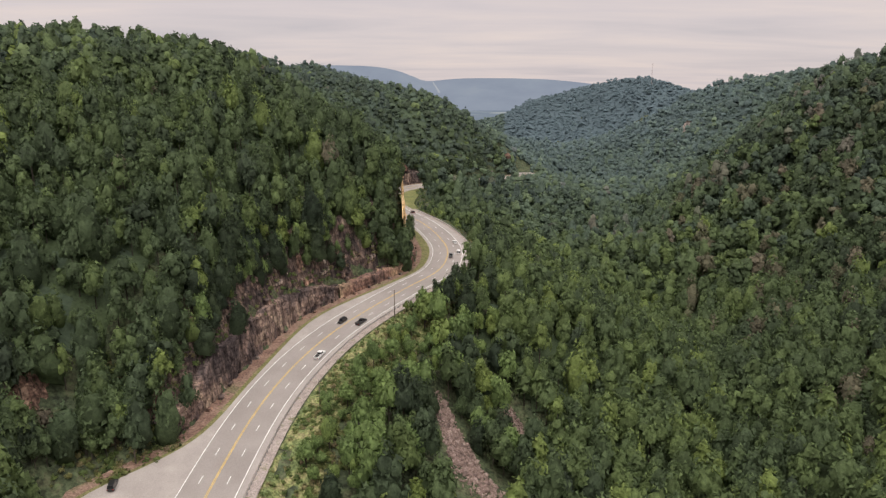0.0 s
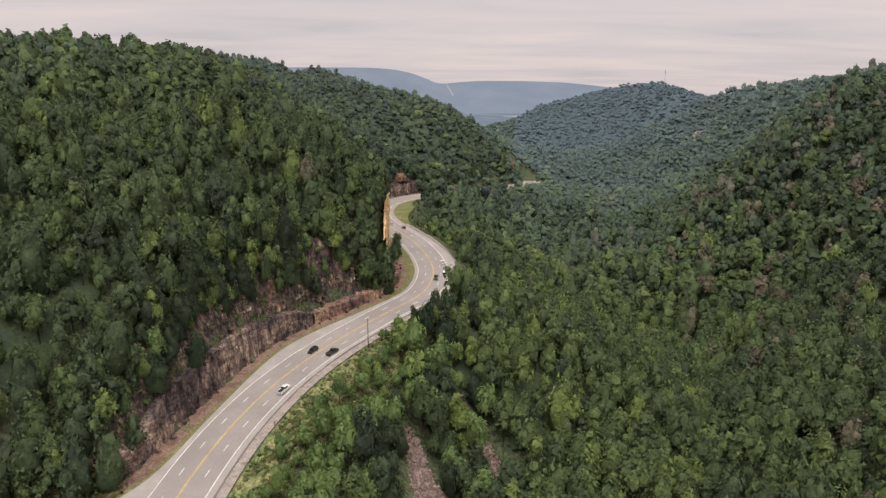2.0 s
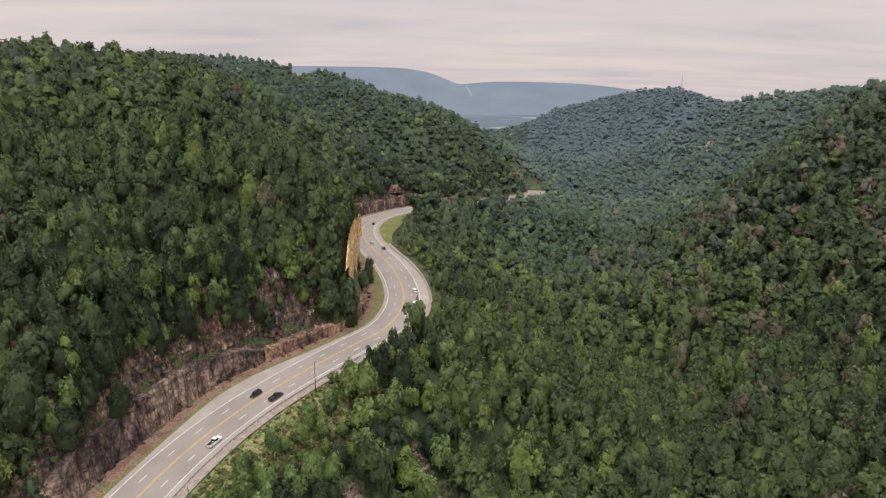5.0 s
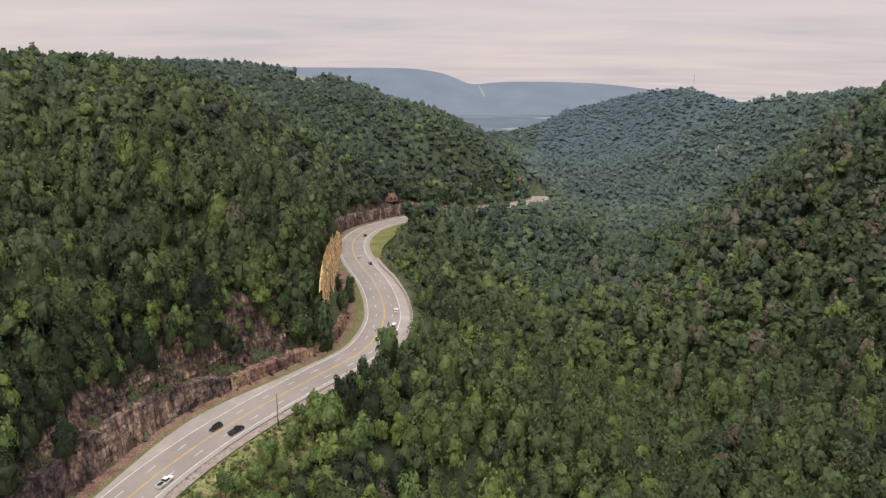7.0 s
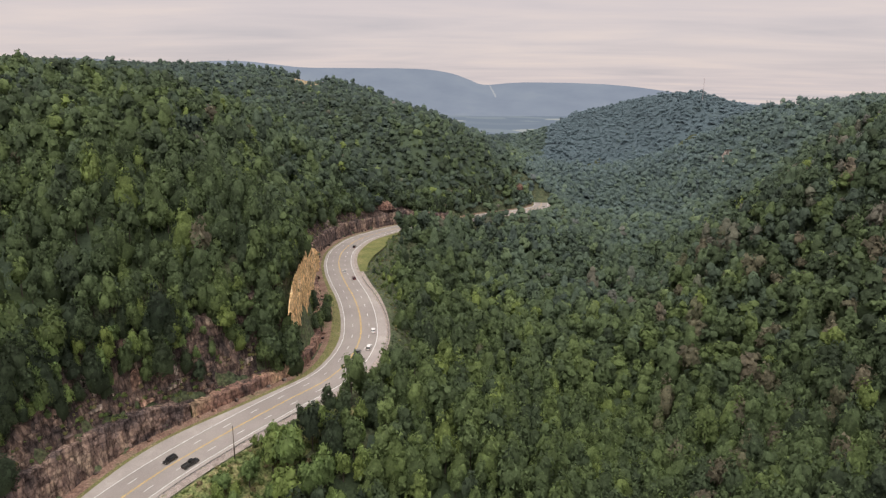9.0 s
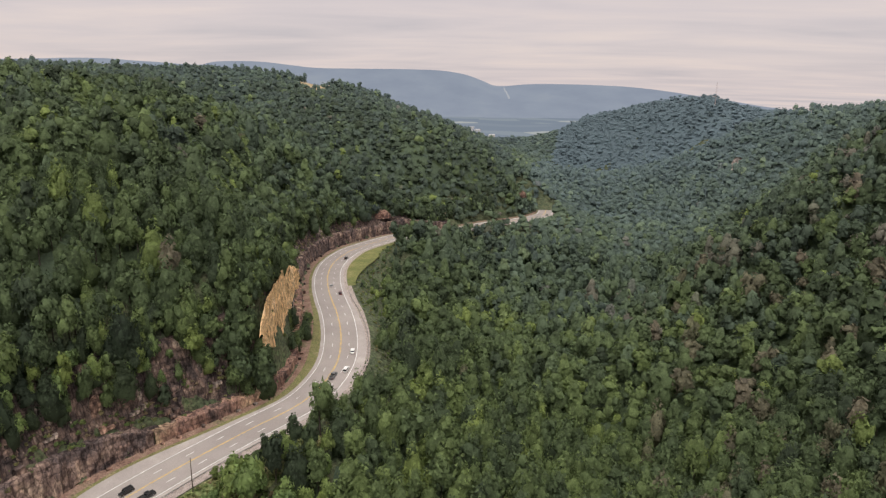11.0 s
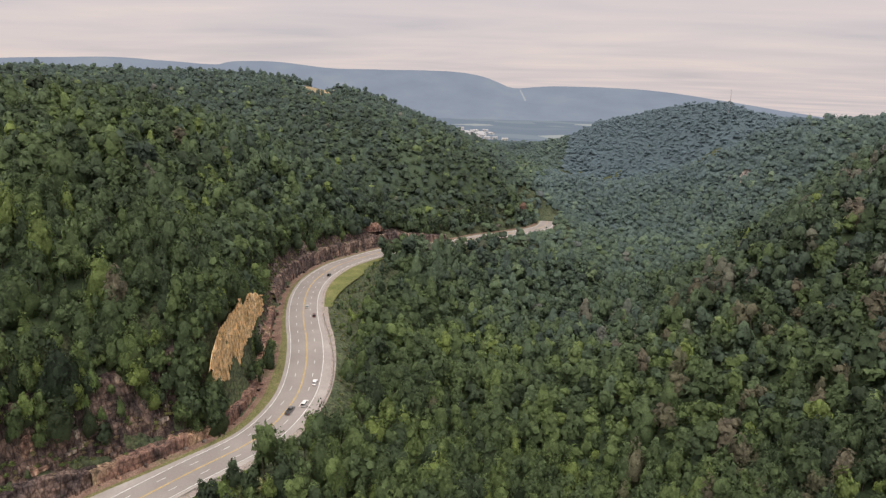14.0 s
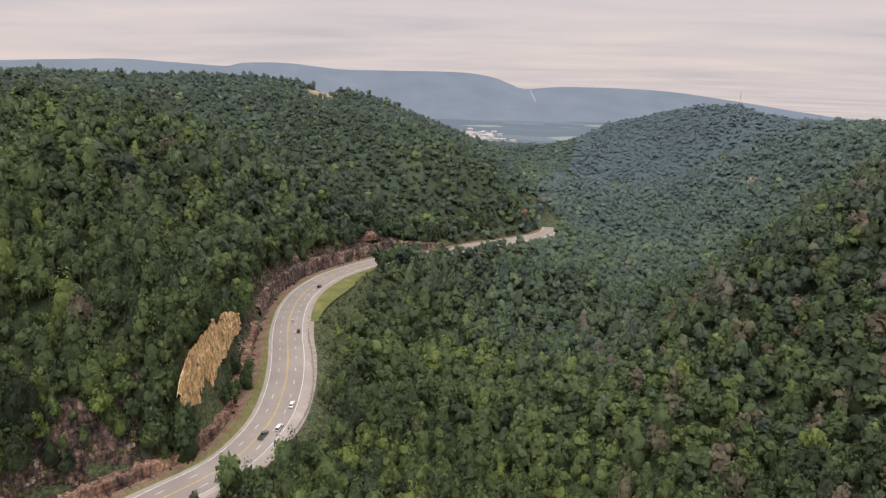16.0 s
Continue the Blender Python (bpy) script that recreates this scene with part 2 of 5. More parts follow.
WOODS = [(0.0, (0.052, 0.073, 0.048)), (0.22, (0.072, 0.103, 0.058)), (0.5, (0.103, 0.146, 0.068)), (0.74, (0.138, 0.190, 0.073)),
         (0.90, (0.200, 0.262, 0.080)), (0.92, (0.130, 0.138, 0.085)), (1.0, (0.168, 0.148, 0.114))]
M = dict(
    ground=speckled("forest_floor", [(0.3, (0.052, 0.066, 0.038)), (0.5, (0.074, 0.094, 0.048)), (0.6, (0.082, 0.086, 0.050)), (0.75, (0.076, 0.108, 0.046))], 0.15, 0.7, depth=0.8, contrast=0.7),
    woods=foliage("woodland_leaves", WOODS, "tint"),
    leaf=foliage("green_leaves", WOODS[:5], "object"),
    leaf_light=foliage("light_green_leaves", [(0.0, (0.155, 0.228, 0.09)), (0.7, (0.19, 0.27, 0.098)), (1.0, (0.23, 0.30, 0.095))], "object"),
    needle=foliage("pine_needles", [(0.0, (0.045, 0.066, 0.044)), (1.0, (0.066, 0.092, 0.050))], "object"),
    shrub=foliage("shrub_leaves", [(0.0, (0.095, 0.14, 0.052)), (0.5, (0.135, 0.18, 0.062)), (0.8, (0.20, 0.20, 0.085)), (1.0, (0.23, 0.18, 0.12))], "tint", 2.0),
    bark=speckled("bark", [(0.3, (0.06, 0.048, 0.038)), (0.7, (0.14, 0.12, 0.10))], 0.8, 5.0, stretch=(1, 1, 0.25)),
    asphalt=speckled("worn_asphalt", [(0.3, (0.265, 0.24, 0.225)), (0.55, (0.295, 0.268, 0.252)), (0.75, (0.32, 0.292, 0.272))], 0.05, 3.5, 0.9, 0.2, 0.15, 0.02, contrast=0.12),
    shoulder=speckled("paved_shoulder", [(0.3, (0.32, 0.29, 0.272)), (0.6, (0.36, 0.328, 0.308)), (0.75, (0.40, 0.366, 0.342))], 0.12, 4.0, 0.9, 0.2, 0.25, 0.03, contrast=0.15),
    gravel=speckled("gravel", [(0.3, (0.26, 0.22, 0.20)), (0.6, (0.36, 0.31, 0.285)), (0.8, (0.20, 0.19, 0.12))], 0.35, 3.0, depth=0.1),
    dirt=speckled("reddish_dirt", [(0.3, (0.17, 0.105, 0.08)), (0.55, (0.25, 0.165, 0.13)), (0.75, (0.15, 0.13, 0.075))], 0.16, 1.6, depth=0.2),
    grass=speckled("verge_grass", [(0.3, (0.13, 0.13, 0.055)), (0.5, (0.18, 0.17, 0.075)), (0.62, (0.15, 0.165, 0.06)), (0.75, (0.25, 0.21, 0.12))], 0.16, 2.2, depth=0.2),
    bank=speckled("bank_grass", [(0.3, (0.115, 0.15, 0.06)), (0.5, (0.17, 0.195, 0.075)), (0.62, (0.25, 0.225, 0.115)), (0.75, (0.20, 0.225, 0.085))], 0.2, 1.3, depth=0.5, contrast=0.6),
    lawn=speckled("mown_grass", [(0.3, (0.12, 0.135, 0.045)), (0.6, (0.165, 0.17, 0.06)), (0.8, (0.22, 0.20, 0.09))], 0.1, 1.6, depth=0.15),
    white=speckled("white_road_paint", [(0.3, (0.55, 0.55, 0.54)), (0.7, (0.75, 0.75, 0.73))], 0.4, 3.0, 0.7, 0.3, 0.1, 0.01, contrast=0.15),
    yellow=speckled("yellow_road_paint", [(0.3, (0.50, 0.34, 0.10)), (0.7, (0.62, 0.43, 0.14))], 0.4, 3.0, 0.7, 0.3, 0.1, 0.01, contrast=0.15),
    rock=rocky("brown_rock", [(0.28, (0.055, 0.048, 0.05)), (0.45, (0.12, 0.095, 0.09)), (0.58, (0.19, 0.14, 0.12)), (0.72, (0.34, 0.28, 0.235))], 0.16, 0.3),
    cut=rocky("blasted_rock", [(0.30, (0.085, 0.07, 0.072)), (0.45, (0.14, 0.112, 0.108)), (0.55, (0.23, 0.17, 0.15)), (0.64, (0.32, 0.245, 0.205)), (0.76, (0.55, 0.44, 0.34))], 0.09),
    ledge=rocky("red_ledge_rock", [(0.28, (0.12, 0.09, 0.085)), (0.42, (0.27, 0.17, 0.14)), (0.55, (0.40, 0.27, 0.20)), (0.72, (0.58, 0.46, 0.31))], 0.07, streak=0.7),
    rock_red=rocky("reddish_rock", [(0.28, (0.11, 0.075, 0.065)), (0.5, (0.26, 0.17, 0.135)), (0.72, (0.42, 0.31, 0.24))], 0.2, 0.3),
    rock_grey=rocky("grey_rock", [(0.28, (0.09, 0.08, 0.08)), (0.5, (0.23, 0.20, 0.185)), (0.72, (0.44, 0.39, 0.345))], 0.18, 0.3),
    rock_tan=rocky("tan_rock", [(0.20, (0.52, 0.36, 0.22)), (0.34, (0.76, 0.52, 0.27)), (0.58, (0.85, 0.61, 0.34)), (0.76, (0.88, 0.68, 0.43))], 0.16, 0.05, 0.3, 0.5, 0.2, 2.2),
    rock_pale=rocky("pale_rock", [(0.28, (0.30, 0.27, 0.25)), (0.5, (0.48, 0.44, 0.41)), (0.72, (0.62, 0.58, 0.54))], 0.15, 0.0, 0.25),
    scree=speckled("rubble_stone", [(0.3, (0.13, 0.095, 0.085)), (0.6, (0.23, 0.17, 0.15)), (0.8, (0.33, 0.27, 0.24))], 0.5, 3.0, shift=0.2),
    steel=speckled("galvanised_steel", [(0.3, (0.34, 0.34, 0.34)), (0.7, (0.5, 0.5, 0.5))], 0.8, 6.0, 0.45, 0.5, 0.05, 0.01, metal=0.6),
    wood=speckled("weathered_wood", [(0.3, (0.10, 0.08, 0.065)), (0.7, (0.2, 0.165, 0.14))], 0.7, 6.0, stretch=(1, 1, 0.15)),
)
# Haze put into leaf colours, from green near woods to dull blue-green far ridges.
HAZE_STEPS = 8
for k in range(1, HAZE_STEPS):
    u = k / (HAZE_STEPS - 1)
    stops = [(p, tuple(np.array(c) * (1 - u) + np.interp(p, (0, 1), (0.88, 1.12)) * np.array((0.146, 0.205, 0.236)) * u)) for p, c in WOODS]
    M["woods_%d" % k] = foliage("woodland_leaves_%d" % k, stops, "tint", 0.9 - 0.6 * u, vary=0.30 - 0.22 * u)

# ---------------------------------------------------------------- the lie of the land
# Road axis, from south to north.
ROAD = [(-48, -60, -14), (-56, 30, -10), (-60, 104, -6), (-60.5, 145, -2.8), (-58, 187, 1.0), (-51.5, 216, 4.6), (-42, 241, 7.2), (-30, 264, 9.0),
        (-16, 287.5, 10.6), (-1.6, 310, 12.6), (2.4, 337, 14.8), (-2.4, 364, 16.6), (-11.5, 391, 18.0), (-22, 416, 18.0), (-31.6, 442, 16.9),
        (-39.6, 469.5, 15.8), (-44.4, 497.5, 14.8), (-44.8, 526, 13.5), (-42.3, 554, 11.6), (-30, 608, 6.6), (-17.7, 634, 4.6), (1, 655, 3.0),
        (19.7, 675, 1.5), (44, 725, -2.4), (74.6, 772, -6.8), (99, 822, -11.2), (106, 860, -14.5), (108, 905, -18)]


def spline(points, step):
    p = np.array(points, float)
    p = np.vstack([2 * p[0] - p[1], p, 2 * p[-1] - p[-2]])
    out = []
    for k in range(1, len(p) - 2):
        n = max(2, int(np.linalg.norm(p[k + 1] - p[k]) / step * 4))
        t = np.linspace(0, 1, n, endpoint=False)[:, None]
        a, b, c, d = p[k - 1], p[k], p[k + 1], p[k + 2]
        out.append(0.5 * (2 * b + (c - a) * t + (2 * a - 5 * b + 4 * c - d) * t ** 2 + (3 * b - a - 3 * c + d) * t ** 3))
    q = np.vstack(out + [p[-2:-1]])
    l = np.r_[0, np.cumsum(np.linalg.norm(np.diff(q, axis=0), axis=1))]
    s = np.arange(0, l[-1], step)
    return np.stack([np.interp(s, l, q[:, k]) for k in range(3)], 1)


STEP = 2.0
AXIS = spline(ROAD, STEP)
for _ in range(6):
    AXIS[1:-1] = (AXIS[:-2] + 2 * AXIS[1:-1] + AXIS[2:]) / 4
WAY = np.gradient(AXIS, axis=0)
WAY[:, 2] = 0
WAY /= np.linalg.norm(WAY, axis=1)[:, None]
RIGHT = np.stack([WAY[:, 1], -WAY[:, 0], 0 * WAY[:, 0]], 1)
NORTH = AXIS[:, 1]


def at_north(y):
    return int(np.abs(NORTH - y).argmin())


def hump(v, mid, width):
    return np.exp(-((v - mid) / width) ** 2)


PAVE_L = 9.3 + 24 * hump(NORTH, 143, 22) + 5.0 * hump(NORTH, 252, 26)
VERGE_L = 4.0 + 4.5 * hump(NORTH, 368, 38) + 1.0 * hump(NORTH, 200, 30)
PAVE_R = 9.6 + 2.2 * hump(NORTH, 350, 40)
FLAT_R = 13.0 + 11 * hump(NORTH, 515, 52) + 1.5 * hump(NORTH, 350, 40)

# Stations of the landforms: crest and flank of the western hill, the plateau behind it, the stream's valley, the eastern hills.
WEST = [(-86, 189, 20), (-102, 192, 39), (-77, 210, 24), (-89, 218, 47), (-125, 224, 58), (-58, 272, 38), (-84, 272, 58), (-144, 273, 79),
        (-72, 311, 70), (-42, 345, 64), (-24, 330, 56), (-25, 352, 56), (-59, 339, 71), (-128, 314, 84), (-126, 371, 94), (-200, 335, 102), (-160, 410, 97),
        (-103, 471, 82), (-46, 453, 34), (-96, 597, 63), (-60, 645, 34), (-19, 774, 61), (36, 771, 27), (78, 828, 6), (-56, 897, 82),
        (-120, 892, 95), (-186, 829, 97), (-122, 140, 30), (-150, 100, 55), (-100, 168, -2)]
PLATEAU = [(-303, 538, 118), (-350, 641, 117), (-480, 905, 137), (-431, 1042, 138), (-350, 1130, 138), (-305, 1180, 131), (-262, 1182, 120), (-243, 1122, 113), (-290, 1262, 104), (-228, 1165, 124), (-225, 1235, 112),
           (-154, 1133, 97), (-49, 997, 77), (32, 902, 52), (71, 854, 26), (-330, 150, 105), (-260, -50, 80), (-650, 400, 135), (-900, 1200, 128),
           (-500, 1500, 90), (-150, 1450, 60), (-900, 2000, 60), (0, 1250, 30)]
VALLEY = [(30, 227, -41), (58, 220, -30), (94, 225, -33), (125, 203, -21), (135, 317, -38), (127, 343, -43), (136, 372, -40), (115, 466, -33),
          (66, 478, -32), (114, 614, -40), (147, 638, -40), (97, 656, -26), (191, 695, -32), (88, 323, -23), (52, 309, -3), (46, 258, -14),
          (32, 275, 4), (43, 384, -4), (16, 355, 3), (29, 588, -11), (-17, 194, -2), (-26, 172, -3), (180, 950, -47), (200, 1510, -60),
          (289, 1378, -52), (150, 1990, -62), (40, 90, -46), (20, -150, -48)]
EAST = [(158, 293, -17), (197, 315, -8), (158, 365, -28), (196, 380, -10), (212, 351, 7), (175, 402, -7), (148, 431, -19), (239, 459, 25),
        (275, 471, 53), (263, 491, 63), (219, 529, 27), (350, 681, 72), (326, 600, 92), (268, 820, -13), (344, 950, 24), (369, 904, 64),
        (379, 1325, -3), (400, 860, 92), (445, 1480, 94), (440, 1600, 104), (240, 1890, 45), (430, 1750, 95), (410, 1065, 86), (400, 430, 96),
        (340, 300, 72), (280, 150, 40), (620, 700, 116), (750, 1300, 66), (560, 1560, 66), (690, 1520, 58), (180, 0, 0), (800, 200, 110), (700, 1900, 60)]
# The crest of the eastern spur with the hollow behind it, and the swells of the western slope.
RELIEF = [(237, 490, 47), (262, 493, 67), (212, 501, 23), (248, 421, 34), (232, 426, 21), (166, 407, -21), (184, 413, -16), (150, 719, -22), (235, 562, 10), (188, 548, -24),
          (-150, 410, 103), (-104, 386, 91), (-158, 532, 105), (-81, 536, 57), (-42, 726, 30), (38, 762, 12), (341, 947, 33)]
STATIONS = np.array(WEST + PLATEAU + VALLEY + EAST + RELIEF, float)
SOFT = 28.0


def kernel(d):
    return np.sqrt(d * d + SOFT * SOFT)


def swells(x, y):
    return 7 * fbm(x / 48, y / 48) + 12 * fbm(x / 130 + 9, y / 130)


def fit_land():
    p = STATIONS
    d = np.linalg.norm(p[:, None, :2] - p[None, :, :2], axis=2)
    n = len(p)
    a = np.zeros((n + 1, n + 1))
    a[:n, :n] = kernel(d) - 3.0 * np.eye(n)
    a[:n, n] = a[n, :n] = 1
    return np.linalg.solve(a, np.r_[p[:, 2] - swells(p[:, 0], p[:, 1]), 0])


LAND = fit_land()


def natural(x, y):
    z = np.full(x.shape, LAND[-1])
    for (px, py, _), w in zip(STATIONS, LAND):
        z += w * kernel(np.hypot(x - px, y - py))
    far = np.clip((np.hypot(x - 50, y - 300) - 1700) / 700, 0, 1)
    far = far * far * (3 - 2 * far)
    side = np.where(y < 1900, 40.0, -66.0)
    z = z * (1 - far) + np.where(np.abs(x) < 900, -66.0, side) * far
    return z + swells(x, y) * (1 - 0.8 * far)


def by_road(x, y):
    """Nearest road station, and the distance to its right (left: negative)."""
    idx, off = np.zeros(x.shape, int), np.zeros(x.shape)
    for i in range(0, len(x), 20000):
        dx = x[i:i + 20000, None] - AXIS[None, :, 0]
        dy = y[i:i + 20000, None] - AXIS[None, :, 1]
        k = (dx * dx + dy * dy).argmin(1)
        r = np.arange(len(k))
        idx[i:i + 20000] = k
        side = dx[r, k] * RIGHT[k, 0] + dy[r, k] * RIGHT[k, 1]
        off[i:i + 20000] = np.sign(side) * np.hypot(dx[r, k], dy[r, k])
    return idx, off


CUT_H = np.interp(NORTH, [60, 150, 175, 195, 240, 256, 270, 320, 345, 430, 455, 640, 680, 1100], [2, 3, 6, 11, 12.5, 9, 4.6, 4.2, 3.4, 4.5, 9.5, 9, 4, 2])
CUT_H = CUT_H * (1 + 0.55 * fbm(NORTH / 9, NORTH * 0 + 2.5, 3))
CRAG_H = np.interp(NORTH, [60, 150, 200, 260, 296, 310, 360, 380, 430, 460, 560, 700, 1100], [4, 8, 16, 23, 28, 38, 36, 27, 16, 18, 12, 6, 4])


def ground_height(x, y):
    """The natural slope, cut on the left of the road and filled on its right."""
    z = natural(x, y)
    near = np.flatnonzero((x > -190) & (x < 220) & (y > -80) & (y < 930))
    k, off = by_road(x[near], y[near])
    road_z, g = AXIS[k, 2] - 0.35, z[near]
    left = -off - PAVE_L[k] - VERGE_L[k]
    close = np.clip(np.minimum(NORTH[k] - 298, 384 - NORTH[k]) / 12, 0, 1)
    c1, c2, ramp, brink = CUT_H[k], CRAG_H[k], 7.5 - 5.0 * close, 6.0 + 0.3 * close
    top = road_z + np.where(left < 4.0, np.clip(left - 3.4, 0, 0.6) / 0.6 * c1 * 0.9,
                            np.where(left < brink, c1 * 0.9 + (left - 4) * 0.4, c1 + 0.5 + np.clip((left - brink) / ramp, 0, 1) * c2 + np.clip(left - brink - ramp, 0, None) * 0.95))
    low = road_z + np.clip(left - 3.4, 0, None) * 0.15
    hill = np.clip(g, np.minimum(low, top), top)
    blend = np.clip((left - 40) / 30, 0, 1)
    hill = hill * (1 - blend) + g * blend
    right = off - FLAT_R[k]
    fill = np.maximum(np.minimum(g, road_z + np.clip(right, 0, None) * 0.1), road_z - 0.72 * np.clip(right, 0, None))
    blend = np.clip((right - 45) / 30, 0, 1)
    fill = fill * (1 - blend) + g * blend
    keep = np.clip((930 - y[near]) / 40, 0, 1)
    z[near] = g * (1 - keep) + keep * np.where(off < 0, np.where(left < 0, road_z, hill), np.where(right < 0, road_z, fill))
    return z


# ---------------------------------------------------------------- mesh helpers
def mesh_from(name, verts, faces, mats, smooth=False, mat_index=None, tint=None, normals=None):
    me = bpy.data.meshes.new(name)
    verts, faces = np.asarray(verts, np.float32), np.asarray(faces, np.int32)
    n, k = faces.shape
    me.vertices.add(len(verts))
    me.vertices.foreach_set("co", verts.ravel())
    me.loops.add(n * k)
    me.loops.foreach_set("vertex_index", faces.ravel())
    me.polygons.add(n)
    me.polygons.foreach_set("loop_start", np.arange(0, n * k, k, dtype=np.int32))
    if mat_index is not None:
        me.polygons.foreach_set("material_index", np.asarray(mat_index, np.int32))
    if smooth or normals is not None:
        me.polygons.foreach_set("use_smooth", np.ones(n, bool))
    if normals is not None:
        me.attributes.new("custom_normal", "FLOAT_VECTOR", "POINT").data.foreach_set("vector", np.asarray(normals, np.float32).ravel())
    for m in mats:
        me.materials.append(m)
    if tint is not None:
        me.attributes.new("tint", "FLOAT", "POINT").data.foreach_set("value", np.asarray(tint, np.float32))
    me.update(calc_edges=True)
    return me


def part(name, data, parent, label=""):
    """One mesh object under a thing or a part."""
    ob = new(name, data)
    ob.parent = parent
    return tagged(ob, label)


def from_bm(name, bm, mat, smooth=False):
    me = bpy.data.meshes.new(name)
    bmesh.ops.recalc_face_normals(bm, faces=bm.faces)
    bm.to_mesh(me)
    bm.free()
    me.materials.append(mat)
    if smooth:
        me.polygons.foreach_set("use_smooth", np.ones(len(me.polygons), bool))
    return me


def box(bm, lo, hi, taper=(1, 1), shift=(0, 0)):
    """A box whose top is scaled by taper about its middle, and shifted."""
    cx, cy = (lo[0] + hi[0]) / 2, (lo[1] + hi[1]) / 2
    vs = []
    for z, t, s in ((lo[2], (1, 1), (0, 0)), (hi[2], taper, shift)):
        for x, y in ((lo[0], lo[1]), (hi[0], lo[1]), (hi[0], hi[1]), (lo[0], hi[1])):
            vs.append(bm.verts.new((cx + (x - cx) * t[0] + s[0], cy + (y - cy) * t[1] + s[1], z)))
    for f in ((3, 2, 1, 0), (4, 5, 6, 7), (0, 1, 5, 4), (1, 2, 6, 5), (2, 3, 7, 6), (3, 0, 4, 7)):
        bm.faces.new([vs[k] for k in f])
    return vs


def tube(bm, a, b, ra, rb, sides=8):
    a, b = Vector(a), Vector(b)
    q = (b - a).to_track_quat("Z", "Y").to_matrix()
    rings = []
    for c, r in ((a, ra), (b, rb)):
        rings.append([bm.verts.new(c + q @ Vector((r * math.cos(t), r * math.sin(t), 0))) for t in (2 * math.pi * k / sides for k in range(sides))])
    for k in range(sides):
        bm.faces.new((rings[0][k], rings[0][(k + 1) % sides], rings[1][(k + 1) % sides], rings[1][k]))
    bm.faces.new(rings[1])
    bm.faces.new(rings[0][::-1])


# ---------------------------------------------------------------- ground
def spaced(lo, hi, fine_lo, fine_hi, fine, grow):
    v = list(np.arange(fine_lo, fine_hi + fine / 2, fine))
    d = fine
    while v[-1] < hi:
        d = min(d * grow, 160)
        v.append(v[-1] + d)
    d = fine
    while v[0] > lo:
        d = min(d * grow, 160)
        v.insert(0, v[0] - d)
    return np.array(v)


def build_ground():
    xs, ys = spaced(-4700, 4700, -150, 400, 3.6, 1.08), spaced(-1500, 4690, 110, 960, 3.6, 1.08)
    gx, gy = np.meshgrid(xs, ys, indexing="ij")
    x, y = gx.ravel(), gy.ravel()
    v = np.stack([x, y, ground_height(x, y)], 1)
    nx, ny = len(xs), len(ys)
    i = (np.arange(nx - 1)[:, None] * ny + np.arange(ny - 1)[None, :]).ravel()
    f = np.stack([i, i + ny, i + ny + 1, i + 1], 1)
    ob = new("ground", mesh_from("ground", v, f, [M["ground"]], True))
    tagged(ob, "brown and green forest floor of a wooded mountain gorge", "ground", kind="structure")


build_ground()


def strip(lo, hi, lift, s0=0, s1=None, cross=3):
    """A ribbon along the road between two offsets from its axis."""
    s1 = s1 or len(AXIS)
    k = np.arange(s0, s1)
    lo, hi = np.broadcast_to(lo, len(AXIS))[k], np.broadcast_to(hi, len(AXIS))[k]
    rows = [AXIS[k] + RIGHT[k] * (lo + (hi - lo) * c / (cross - 1))[:, None] + [0, 0, lift] for c in range(cross)]
    v = np.stack(rows, 1).reshape(-1, 3)
    i = (np.arange(len(k) - 1)[:, None] * cross + np.arange(cross - 1)[None, :]).ravel()
    return v, np.stack([i, i + 1, i + cross + 1, i + cross], 1)


def ribbon(name, mat, lo, hi, lift, label="", category="", parent=None, kind="structure", **kw):
    v, f = strip(lo, hi, lift, **kw)
    ob = new(name, mesh_from(name, v, f, [mat]))
    ob.parent = parent
    return tagged(ob, label, category, kind=kind) if parent is None else tagged(ob, label)


road = ribbon("road", M["asphalt"], -7.9, 7.9, 0.0, "worn grey four-lane mountain highway with painted lines", "road", cross=9)
ribbon("paved_shoulder", M["shoulder"], -PAVE_L, -7.9, -0.01, "pale paved shoulder and pull-out beside the rock cut", "shoulder", cross=4)
ribbon("paved_shoulder", M["shoulder"], 7.9, PAVE_R, -0.01, "pale narrow paved shoulder on the valley side", "shoulder")
ribbon("gravel_edge", M["gravel"], PAVE_R, FLAT_R.clip(0, 13.5), -0.06, "brown gravel strip under the guard rail", "gravel")
GRASS_L = 1.6 + 2.8 * hump(NORTH, 350, 45)
ribbon("grass_verge", M["grass"], -PAVE_L - GRASS_L, -PAVE_L, -0.05, "thin dry grass strip along the pavement", "grass")
ribbon("dirt_verge", M["dirt"], -PAVE_L - VERGE_L - 2.6, -PAVE_L - GRASS_L, -0.04, "reddish dirt ditch below the rock cut", "dirt", cross=4)
ka, kb = (int(np.abs(NORTH - v).argmin()) for v in (440, 606))
ribbon("mown_grass", M["lawn"], 11.5, FLAT_R + 1.5, -0.02, "light green mown grass inside the road's bend", "grass", s0=ka, s1=kb, cross=6)



